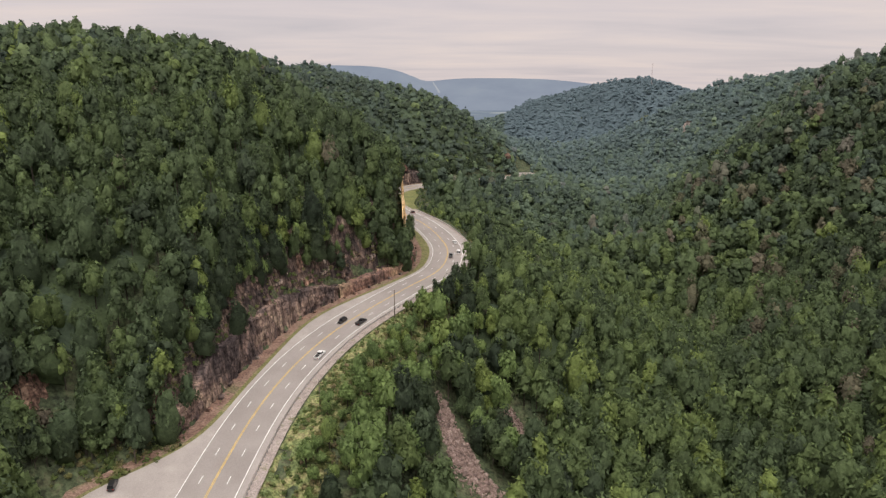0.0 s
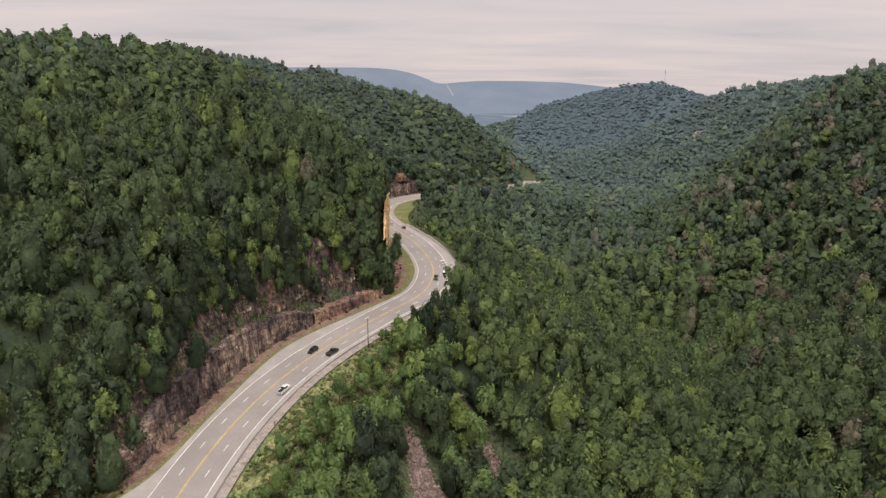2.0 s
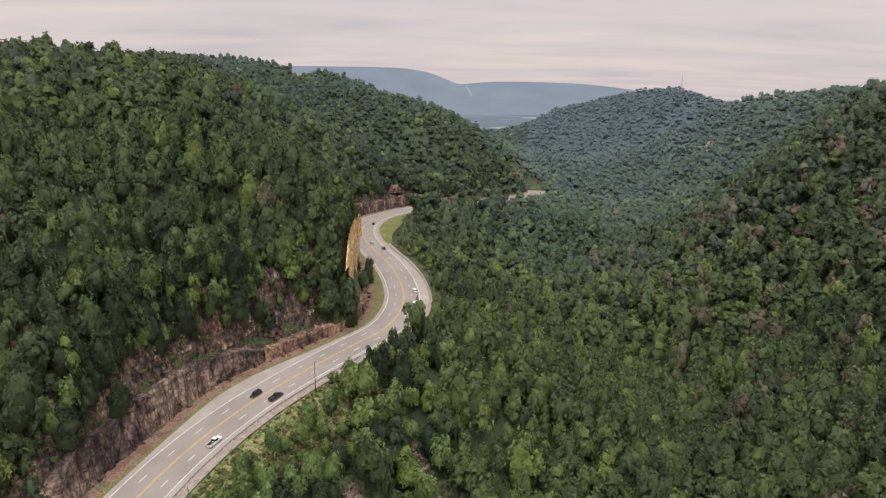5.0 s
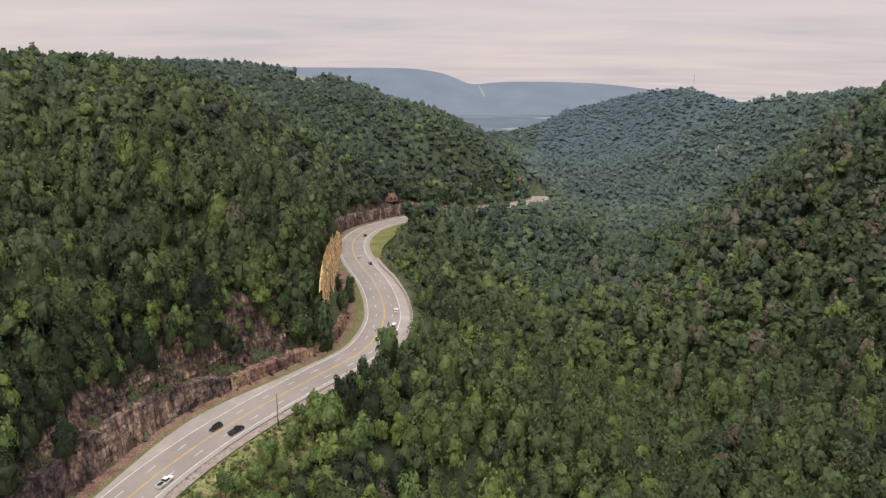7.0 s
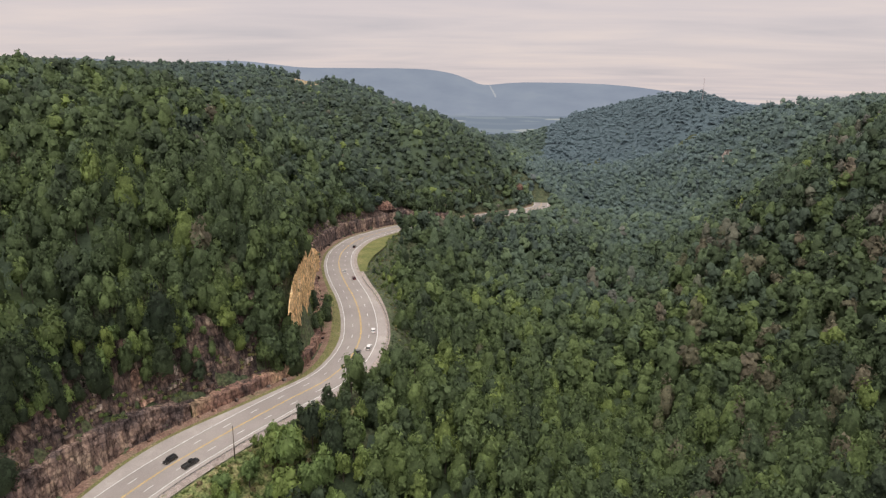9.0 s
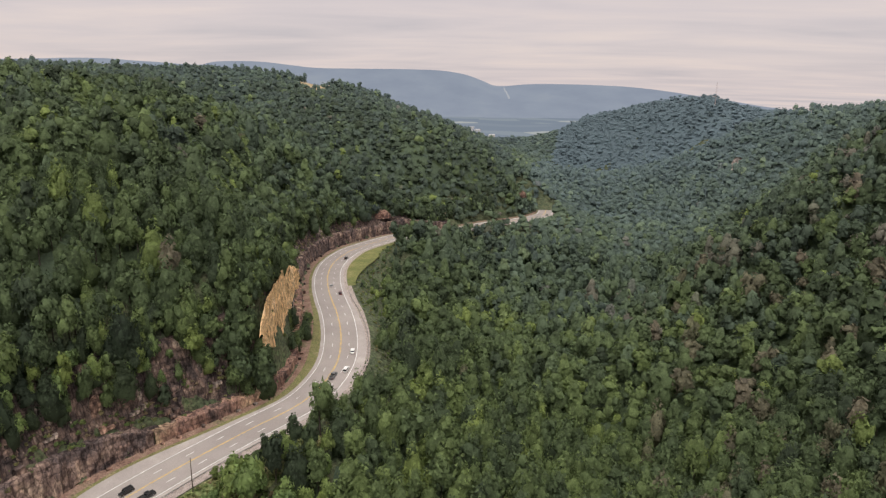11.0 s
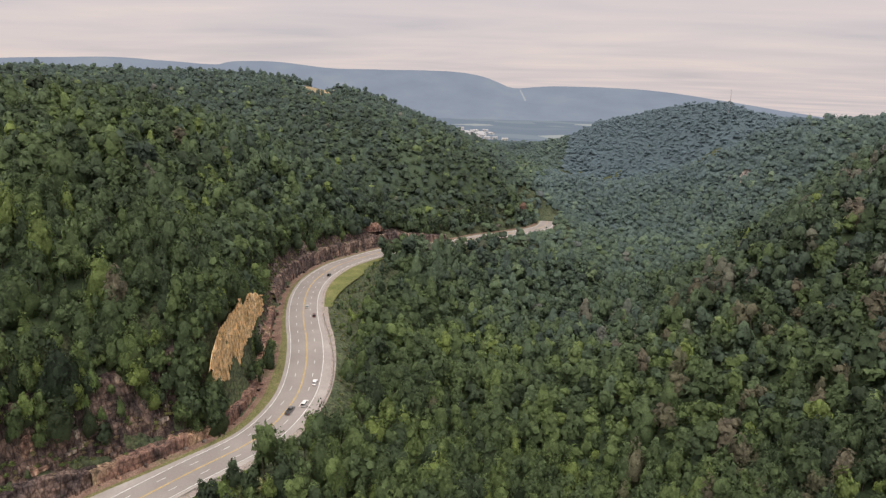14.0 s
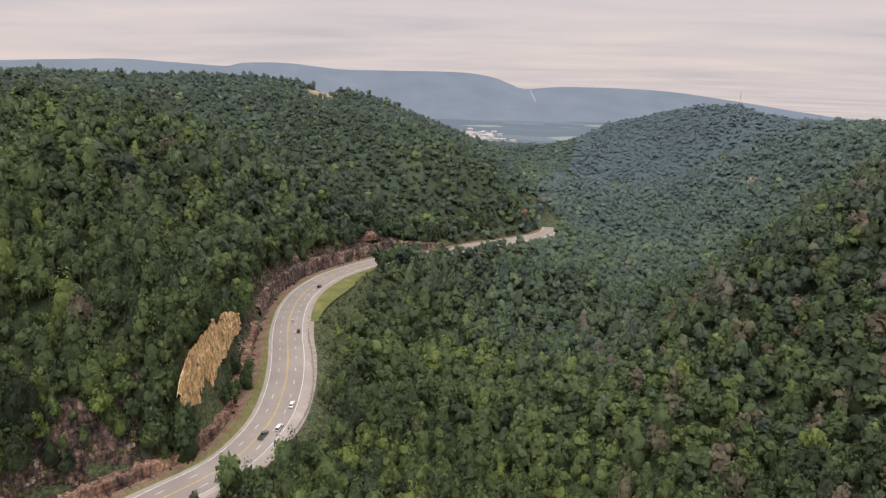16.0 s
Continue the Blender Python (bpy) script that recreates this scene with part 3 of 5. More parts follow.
def slope_sheet(name, mat, label, category, y0, y1, lo, hi, n, lift, rough):
    """A skin that follows the ground beside the road, between two distances from its edge."""
    ks = np.flatnonzero((NORTH > y0) & (NORTH < y1))
    u = np.linspace(0, 1, n)
    off = lo[ks][:, None] + (hi[ks] - lo[ks])[:, None] * u[None]
    p = AXIS[ks][:, None, :] + RIGHT[ks][:, None, :] * off[:, :, None]
    x, y = p[..., 0].ravel(), p[..., 1].ravel()
    z = ground_height(x, y) + lift + rough * fbm(x / 2.6, y / 2.6, 3)
    edge = np.tile(np.minimum(1, 6 * np.minimum(u, 1 - u)), len(ks))
    z = np.where(edge < 0.5, z - 0.5, z)
    i = (np.arange(len(ks) - 1)[:, None] * n + np.arange(n - 1)[None, :]).ravel()
    tagged(new(name, mesh_from(name, np.stack([x, y, z], 1), np.stack([i, i + 1, i + n + 1, i + n], 1), [mat])), label, category, kind="structure")


for y0, y1 in ((172, 306), (378, 690)):
    slope_sheet("rock_slope", M["rock"], "brown fractured rock slope above the road cut", "rock", y0, y1, -(PAVE_L + VERGE_L + 15.5), -(PAVE_L + VERGE_L + 2.5), 26, 0.8, 2.2)
slope_sheet("grass_bank", M["bank"], "rough green grass bank below the guard rail", "grass", 120, 300, FLAT_R - 0.6, FLAT_R + 15, 12, 0.12, 0.35)

for lo, hi in ((-7.72, -7.42), (7.42, 7.72)):
    ribbon("edge_line", M["white"], lo, hi, 0.012, "solid white edge line", parent=road, cross=2)
for lo, hi in ((-0.30, -0.08), (0.08, 0.30)):
    ribbon("centre_line", M["yellow"], lo, hi, 0.012, "solid yellow centre line", parent=road, cross=2)


def lane_dashes():
    v = [(-0.13, 0, 0), (0.13, 0, 0), (0.13, 3.2, 0), (-0.13, 3.2, 0)]
    me = mesh_from("lane_dash", v, [(0, 1, 2, 3)], [M["white"]])
    for lane in (-3.75, 3.75):
        for k in range(18, len(AXIS) - 60, 6):
            p = AXIS[k] + RIGHT[k] * lane + [0, 0, 0.014]
            q = AXIS[k + 1] + RIGHT[k + 1] * lane
            d = part("lane_dash", me, road)
            d.rotation_euler = (math.atan2(q[2] - p[2] + 0.014, STEP), 0, math.atan2(-WAY[k, 0], WAY[k, 1]))
            d.location = p


lane_dashes()
# ---------------------------------------------------------------- trees
def icosphere(level):
    bm = bmesh.new()
    bmesh.ops.create_icosphere(bm, subdivisions=level, radius=1)
    bm.verts.ensure_lookup_table()
    v = np.array([q.co[:] for q in bm.verts])
    f = np.array([[w.index for w in q.verts] for q in bm.faces])
    bm.free()
    return v, f


ICO1 = icosphere(1)


def directions(rng, n, low):
    z = rng.uniform(low, 1, n)
    a = rng.uniform(0, 2 * np.pi, n)
    s = np.sqrt(1 - z * z)
    return np.stack([s * np.cos(a), s * np.sin(a), z], 1)


def unit(v):
    return v / np.linalg.norm(v, axis=1)[:, None]


def rounded(p, d):
    """Soft normals of foliage: out of the lobe, out of the whole crown, and up."""
    return unit(0.6 * d + 0.6 * unit(p - [0, 0, 0.6]) + [0, 0, 0.15])


def sprays(rng, n, lobes, radii, size, loose=0.24, low=-0.45):
    """Small pointed leaf sprays on the lobes of a crown."""
    k = rng.choice(len(lobes), n, p=radii ** 2 / (radii ** 2).sum())
    d = directions(rng, n, low)
    c = lobes[k] + d * (radii[k] * rng.uniform(0.88, 1.16, n))[:, None]
    nrm = unit(0.45 * d + 0.75 * unit(c - [0, 0, 0.55]) + [0, 0, 0.15] + rng.normal(0, loose, (n, 3)))
    a = unit(np.cross(nrm, rng.normal(0, 1, (n, 3))))
    b = np.cross(nrm, a)
    s = size * rng.uniform(0.6, 1.25, n)[:, None]
    dip = nrm * s * 0.3
    v = np.stack([c - a * s - dip, c + a * s * 0.8 - b * s * 0.8 - dip, c + b * s * 1.1 + dip], 1).reshape(-1, 3)
    soft = unit(rounded(c, d) + rng.normal(0, 0.5 * loose, (n, 3)))
    return v, np.arange(3 * n).reshape(-1, 3), np.repeat(soft, 3, axis=0)


def clumps(rng, lobes, radii, shrink=0.86, rough=0.16):
    """The leafy masses under the sprays: one uneven clump for each lobe, open below."""
    v0, f0 = ICO1
    keep = f0[v0[f0].mean(1)[:, 2] > -0.55]
    parts = []
    for c, r in zip(lobes, radii):
        d = unit(v0 @ np.array(Euler(rng.uniform(0, 0.5, 3)).to_matrix()).T)
        p = c + d * r * shrink * (1 + rng.normal(0, rough, (12, 1))) * [1, 1, 0.9]
        parts.append((p, keep, rounded(p, d)))
    return parts


def stack(parts):
    n = np.cumsum([0] + [len(p[0]) for p in parts[:-1]])
    return np.vstack([p[0] for p in parts]), np.vstack([p[1] + k for p, k in zip(parts, n)]), np.vstack([p[2] for p in parts])


def lobed(rng, kind, count):
    """Lobes of a crown of radius 1 whose foot is at 0 and top at about 2 (broad) or 3.2 (pine)."""
    if kind == "pine":
        z = np.linspace(0.1, 1.9, count)
        r = 0.72 * (1 - z / 2.5) + 0.12 + 0.5 / count
        a = rng.uniform(0, 6.28, count)
        off = 0.26 * (1 - z / 2.6)
        return np.stack([off * np.cos(a), off * np.sin(a), z], 1), r * rng.uniform(0.85, 1.2, count)
    d = directions(rng, count, -0.7)
    d[:, 2] += 0.1
    reach = rng.uniform(0.34, 0.62, count)
    tall = rng.uniform(1.05, 1.4)
    c = d * reach[:, None] * [1, 1, tall] + [0, 0, 0.95]
    c[0] = (0, 0, 1.0)
    r = rng.uniform(0.26, 0.40, count) * (1.1 if count > 8 else 1.4)
    r[0] = 0.54
    return c, r


def crown(rng, kind, lobes, leaves, size, loose=0.24, solid=99, level=0.0):
    """A crown: uneven leafy clumps, the first of them solid, and leaf sprays over all of their surface. level: how far the leaves turn up to the sky."""
    c, r = lobed(rng, kind, lobes)
    v, f, n = stack(clumps(rng, c[:solid], r[:solid]) + [sprays(rng, leaves, c, r, size, loose)])
    return v, f, unit(n + [0, 0, level])


def trunk(rng, limbs=True):
    """A tapered trunk with limbs that reach into the crown; 1 unit is the crown's radius."""
    bm = bmesh.new()
    top = Vector((rng.normal(0, 0.08), rng.normal(0, 0.08), 1.4))
    tube(bm, (0, 0, -1.6), (top.x * 0.4, top.y * 0.4, 0.1), 0.075, 0.05, 6)
    tube(bm, (top.x * 0.4, top.y * 0.4, 0.1), top, 0.05, 0.018, 6)
    for k in range(5 if limbs else 0):
        a, z = k * 1.26 + rng.uniform(0, 0.6), rng.uniform(0.1, 0.9)
        tube(bm, (0, 0, z), (0.6 * math.cos(a), 0.6 * math.sin(a), z + 0.45), 0.028, 0.01, 5)
    return bm


def trunk_arrays(rng):
    bm = trunk(rng, False)
    bmesh.ops.triangulate(bm, faces=bm.faces)
    bm.verts.ensure_lookup_table()
    v = np.array([q.co[:] for q in bm.verts])
    f = np.array([[w.index for w in q.verts] for q in bm.faces])
    bm.free()
    return v, f, unit(v * [1, 1, 0] + 1e-4)


def plant(name, label, spots, radius, height, tints, templates, mats, category="trees", trunks=None, which=None, lift=0.7):
    """One mesh of many trees: spots (n,3) are the feet, radius and height scale the templates."""
    pick = RNG.integers(0, len(templates), len(spots))
    vs, fs, ts, ms, ns, base = [], [], [], [], [], 0
    for k, template in enumerate(templates):
        who = np.flatnonzero(pick == k)
        if not len(who):
            continue
        for gv, gf, gn, mi in [(*template, 0)] + ([(*trunks, len(mats) - 1)] if trunks else []):
            a = RNG.uniform(0, 6.28, len(who))
            ca, sa = np.cos(a)[:, None], np.sin(a)[:, None]
            r = radius[who][:, None]
            x = (gv[None, :, 0] * ca - gv[None, :, 1] * sa) * r
            y = (gv[None, :, 0] * sa + gv[None, :, 1] * ca) * r
            z = gv[None, :, 2] * r * height[who][:, None] + radius[who][:, None] * lift
            v = np.stack([x, y, z], 2) + spots[who][:, None, :]
            ns.append(np.stack([gn[None, :, 0] * ca - gn[None, :, 1] * sa, gn[None, :, 0] * sa + gn[None, :, 1] * ca, np.broadcast_to(gn[None, :, 2], x.shape)], 2).reshape(-1, 3))
            n = len(gv)
            f = gf[None] + (np.arange(len(who)) * n)[:, None, None] + base
            base += n * len(who)
            vs.append(v.reshape(-1, 3))
            fs.append(f.reshape(-1, 3))
            ts.append(np.repeat(tints[who], n))
            ms.append(np.repeat(which[who], len(gf)) if which is not None and mi == 0 else np.full(len(who) * len(gf), mi))
    ob = new(name, mesh_from(name, np.vstack(vs), np.vstack(fs), mats, False, np.concatenate(ms), np.concatenate(ts), np.vstack(ns)))
    return tagged(ob, label, category, kind="stuff")


def scatter(x0, x1, y0, y1, gap):
    nx, ny = int((x1 - x0) / gap), int((y1 - y0) / gap)
    gx, gy = np.meshgrid(np.arange(nx), np.arange(ny), indexing="ij")
    x = x0 + (gx + 0.5 * (gy % 2) + RNG.uniform(-0.36, 0.36, gx.shape)) * gap
    y = y0 + (gy + RNG.uniform(-0.36, 0.36, gx.shape)) * gap
    return x.ravel(), y.ravel()


def rubble_mask(x, y):
    """Inside the two bare stone runs below the road."""
    inside = np.zeros(x.shape, bool)
    for (ax, ay), (bx, by), wa, wb in SCREES:
        t = np.clip(((x - ax) * (bx - ax) + (y - ay) * (by - ay)) / ((bx - ax) ** 2 + (by - ay) ** 2), 0, 1)
        inside |= np.hypot(x - ax - t * (bx - ax), y - ay - t * (by - ay)) < wa + (wb - wa) * t + 1.0 + 4.0 * t
    return inside


SCREES = [((-2, 229), (12, 188), 2.5, 9.5), ((17, 252), (30, 233), 2.0, 3.0)]
# Bare rock faces among the woods: middle, reach.
BARE = [(-256, 1160, 38), (-286, 1250, 42), (-108, 165, 15), (-39, 636, 9), (80, 823, 6), (336, 932, 12), (334, 812, 9)]


def woodland(x0, x1, y0, y1, gap, keep, steeper=0):
    x, y = scatter(x0, x1, y0, y1, gap)
    ok = keep(x, y) & ~rubble_mask(x, y) & ~((np.hypot((x - 13) / 14, (y - 183) / 20) < 1) & (y < 200)) & ~(np.hypot(x - 27, y - 226) < 7)
    if steeper:
        gx = (ground_height(x + 3, y) - ground_height(x - 3, y)) / 6
        gy = (ground_height(x, y + 3) - ground_height(x, y - 3)) / 6
        ok &= np.hypot(gx, gy) > steeper
    x, y = x[ok], y[ok]
    k, off = by_road(x, y)
    left = -off - PAVE_L[k] - VERGE_L[k]
    hidden = NORTH[k] > 880
    bank = np.interp(NORTH[k], [150, 252, 274], [4.5, 4.5, 0.0])
    clear = np.where(hidden, np.abs(off) > 10, np.where(off < 0, left > np.where(NORTH[k] > 700, 0.5, 5.0), off > FLAT_R[k] + 4.0 + bank))
    clear &= ~((off < 0) & (left < 8.5) & (NORTH[k] < 700) & (RNG.random(len(x)) < 0.6))
    for bx, by, br in BARE:
        clear &= ~((np.hypot(x - bx, (y - by) * (0.3 if br > 15 else 1)) < br * 0.55) & (RNG.random(len(x)) < 0.93))
    return x[clear], y[clear], k[clear], off[clear]


def sectors(x, y):
    """How far north-east or north-west of the gorge's foot a place lies, for the woods' extent."""
    west = np.minimum(-0.68 * y - 20, 95 - 0.95 * (y - 111))
    return (x > west) & (x < 0.68 * y + 20)


def upstream(x, y):
    """The closely drawn woods begin some way up the gorge, sooner on high ground."""
    return y > 118 - 1.15 * natural(x, y)


def zone(x, y):
    return np.hypot(x - 60, y - 60)


NEAR, MID, FAR_ = 330, 640, 2350
tr = np.random.default_rng(5)
NEAR_T = [crown(tr, "broad", 11, 200, 0.13, 0.34, 6) for _ in range(8)] + [crown(tr, "pine", 9, 230, 0.12, 0.4, 6) for _ in range(4)]
MID_T = [crown(tr, "broad", 9, 84, 0.18, 0.3, 6) for _ in range(8)] + [crown(tr, "pine", 6, 80, 0.15, 0.2) for _ in range(2)]
UPPER_T = [crown(tr, "broad", 4, 7, 0.20, 0.2, 3, 0.5) for _ in range(8)]
FAR_T = [crown(tr, "broad", 2, 4, 0.24, 0.10, 2, 2.6) for _ in range(8)]
TRUNK_A = trunk_arrays(tr)


def tint_of(x, y, n):
    """Hue by place: lighter young growth on the valley floor, darker woods on the eastern spur and the western crest.
    The darkening also puts slope shading into the tint.
    """
    dark = 0.10 * np.clip((x - 170) / 60, 0, 1) * np.clip((700 - y) / 200, 0, 1) + 0.05 * np.clip((-x - 30) / 60, 0, 1) * np.clip((y - 240) / 120, 0, 1)
    young = 0.10 * hump(x - 40, 30, 70) * hump(y, 250, 140)
    t = 0.42 + 0.5 * fbm(x / 55, y / 55, 3) + young - dark - 0.24 * (x < 60) * np.clip((y - 560) / 150, 0, 1) + RNG.normal(0, 0.17, n)
    t = np.where(RNG.random(n) < 0.025, RNG.uniform(0.78, 0.9, n), t)
    return np.where(RNG.random(n) < 0.006 + 0.10 * (x > 130) * (y < 620), RNG.uniform(0.92, 1.0, n), np.clip(t, 0.02, 0.86))


def feet(x, y):
    return np.stack([x, y, ground_height(x, y) - 0.3], 1)


def sizes(n, r):
    rad = r * (0.66 + 0.75 * RNG.random(n) ** 1.4)
    return rad, RNG.uniform(0.95, 1.55, n)


x, y, k, off = woodland(-260, 330, 120, 470, 5.8, lambda x, y: sectors(x, y) & upstream(x, y) & (zone(x, y) < NEAR))
# Steep rock slopes above the cut carry smaller trees, closer together on the plan.
ke = RNG.integers(100, 440, 1700)
oe = -(PAVE_L[ke] + VERGE_L[ke] + RNG.uniform(8.5, 19, 1700))
xe, ye = AXIS[ke, 0] + RIGHT[ke, 0] * oe, AXIS[ke, 1] + RIGHT[ke, 1] * oe
bare_e = (np.abs(ye - 344) < 30) & (-oe - PAVE_L[ke] - VERGE_L[ke] < 8)
okay = ~bare_e & (RNG.random(1700) < 0.8)
steep = np.r_[np.zeros(len(x), bool), np.ones(okay.sum(), bool)]
x, y, k, off = np.r_[x, xe[okay]], np.r_[y, ye[okay]], np.r_[k, ke[okay]], np.r_[off, oe[okay]]
# Low trees that hide the foot and the south end of the sandstone cliff.
xc, yc = np.r_[RNG.uniform(-29, -20.5, 24), RNG.uniform(-19.5, -17.5, 8), RNG.uniform(-20, -17, 12)], np.r_[RNG.uniform(304, 314, 24), RNG.uniform(338, 366, 8), RNG.uniform(308, 318, 12)]
kc, oc = by_road(xc, yc)
steep = np.r_[steep, np.zeros(24, bool), np.ones(8, bool), np.zeros(12, bool)]
x, y, k, off = np.r_[x, xc], np.r_[y, yc], np.r_[k, kc], np.r_[off, oc]
# Tall trees at the mouth of the side ravine beside the pull-out, and small ones along the sandstone cliff's rim.
rim_y = np.arange(310, 372, 2.6)
xr, yr = np.array([-79, -85, -92, -82, -90, -76, -87, -80, -84, -88, -118.0]), np.array([175, 170, 173, 182, 182, 184, 178, 188, 164, 190, 150.0])
xr, yr = np.r_[xr, -21.6 - 0.08 * (rim_y - 311) + RNG.uniform(-1.5, 1, len(rim_y))], np.r_[yr, rim_y]
young = len(xr)
xr, yr = np.r_[xr, RNG.uniform(-138, -112, 60), RNG.uniform(-110, -98, 14)], np.r_[yr, RNG.uniform(132, 172, 60), RNG.uniform(134, 146, 14)]
kr, orr = by_road(xr, yr)
steep = np.r_[steep, (np.arange(len(xr)) > 10) & (np.arange(len(xr)) < young)]
x, y, k, off = np.r_[x, xr], np.r_[y, yr], np.r_[k, kr], np.r_[off, orr]
# A close row of trees that leans over the rail outside the bend.
kw = RNG.integers(at_north(266), at_north(320), 46)
ow = FLAT_R[kw] + RNG.uniform(2.5, 7.0, 46)
x, y, k, off = np.r_[x, AXIS[kw, 0] + RIGHT[kw, 0] * ow], np.r_[y, AXIS[kw, 1] + RIGHT[kw, 1] * ow], np.r_[k, kw], np.r_[off, ow]
steep = np.r_[steep, np.zeros(46, bool)]
near_spots = feet(x, y)
rad, hgt = sizes(len(x), 4.5)
rad, hgt = np.where(off < 0, rad * 0.86, rad), hgt * np.where(off < 0, 1.3, 1.2)
rad = np.where(steep, rad * RNG.uniform(0.5, 0.8, len(x)), rad)


def below_road(k, off, rad):
    """Trees on the fill beside the road are young and low."""
    bend = (NORTH[k] > 385) & (NORTH[k] < 575)
    reach = np.where(bend, 30.0, np.where(NORTH[k] < 262, 30.0, 16.0))
    outer = (NORTH[k] > 266) & (NORTH[k] < 336)
    grow = np.clip((off - FLAT_R[k]) / np.where(outer, 13.0, reach), np.where(bend, 0.3, np.where(outer, 0.45, 0.58)), 1)
    grow = np.where((NORTH[k] > 585) & (NORTH[k] < 720) & (off < FLAT_R[k] + 24), 0.95, np.where(NORTH[k] < 575, grow, 1))
    return np.where(off > 0, rad * grow, rad)


rad = below_road(k, off, rad)
rad[-46:] *= np.interp(NORTH[kw], [266, 300, 342], [0.7, 0.55, 0.4])
tint = tint_of(x, y, len(x))
tint = np.where((off > 0) & (off < 34) & (y < 262) & (RNG.random(len(x)) < 0.9), np.clip(tint + 0.36, 0, 0.9), tint)
# The trees by the road's nearest stretch stand as things of their own; the rest are one wood.
gap_to = np.hypot(x + 25, (y - 225) * 0.8)
own = np.argsort(gap_to)[:300]
rest = np.setdiff1d(np.arange(len(x)), own)
plant("near_woods", "dense mixed green woodland on both sides of the gorge", near_spots[rest], rad[rest], hgt[rest], tint[rest], NEAR_T, [M["woods"], M["bark"]], trunks=TRUNK_A, lift=0.55)



def midway(x, y):
    return sectors(x, y) & (zone(x, y) >= NEAR) & (zone(x, y) < MID)


def upward(x, y):
    """The upper gorge: all the western plateau's flank, and the eastern hills as far as they can be told tree by tree."""
    return sectors(x, y) & (zone(x, y) >= MID) & (zone(x, y) < np.where(x < 120, 1420, 1120))


def faraway(x, y):
    return sectors(x, y) & (zone(x, y) >= MID) & ~upward(x, y) & (zone(x, y) < FAR_) & (x > -0.07 * y)


def haze_step(x, y):
    """Haze step of a tree's colour: bluer with distance, faster on the eastern side."""
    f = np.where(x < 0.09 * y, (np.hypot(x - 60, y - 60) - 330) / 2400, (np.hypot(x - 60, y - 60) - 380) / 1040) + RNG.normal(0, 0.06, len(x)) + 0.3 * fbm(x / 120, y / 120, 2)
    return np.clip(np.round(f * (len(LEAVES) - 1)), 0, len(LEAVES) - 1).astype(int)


LEAVES = [M["woods"]] + [M["woods_%d" % k] for k in range(1, HAZE_STEPS)]
x2, y2, k2, o2 = woodland(-700, 700, 250, 900, 6.9, midway)
xs, ys, ks_, os_ = woodland(-300, 420, 250, 900, 8.0, midway, 0.85)
# Trees on the steep end of the western spur, above the road's last bend.
xe, ye = RNG.uniform(52, 92, 70), RNG.uniform(800, 872, 70)
ke, oe = by_road(xe, ye)
okay = oe < -(PAVE_L[ke] + VERGE_L[ke])
x2, y2, k2, o2 = np.r_[x2, xs, xe[okay]], np.r_[y2, ys, ye[okay]], np.r_[k2, ks_, ke[okay]], np.r_[o2, os_, oe[okay]]
r2, h2 = sizes(len(x2), 5.4)
r2 = below_road(k2, o2, r2)
plant("hillside_woods", "closed green canopy over the steep hillsides", feet(x2, y2), r2, h2, tint_of(x2, y2, len(x2)), MID_T, LEAVES, which=haze_step(x2, y2), lift=0.5)

x5, y5, k5, o5 = woodland(-1100, 900, 450, 1600, 7.7, upward)
r5, h5 = sizes(len(x5), 5.7)
r5 = below_road(k5, o5, r5)
plant("upper_woods", "green canopy over the upper gorge, painted bluer with haze", feet(x5, y5), r5, h5 * 0.8, tint_of(x5, y5, len(x5)), UPPER_T, LEAVES, which=haze_step(x5, y5), lift=0.0)

x3, y3, _, _ = woodland(-1500, 1500, 600, 2330, 9.0, faraway)
r3, h3 = sizes(len(x3), 7.0)
plant("far_woods", "canopy over the distant ridges, dulled blue-green by painted haze", feet(x3, y3), r3, h3 * 0.55, tint_of(x3, y3, len(x3)), FAR_T, LEAVES, which=haze_step(x3, y3), lift=-0.25)

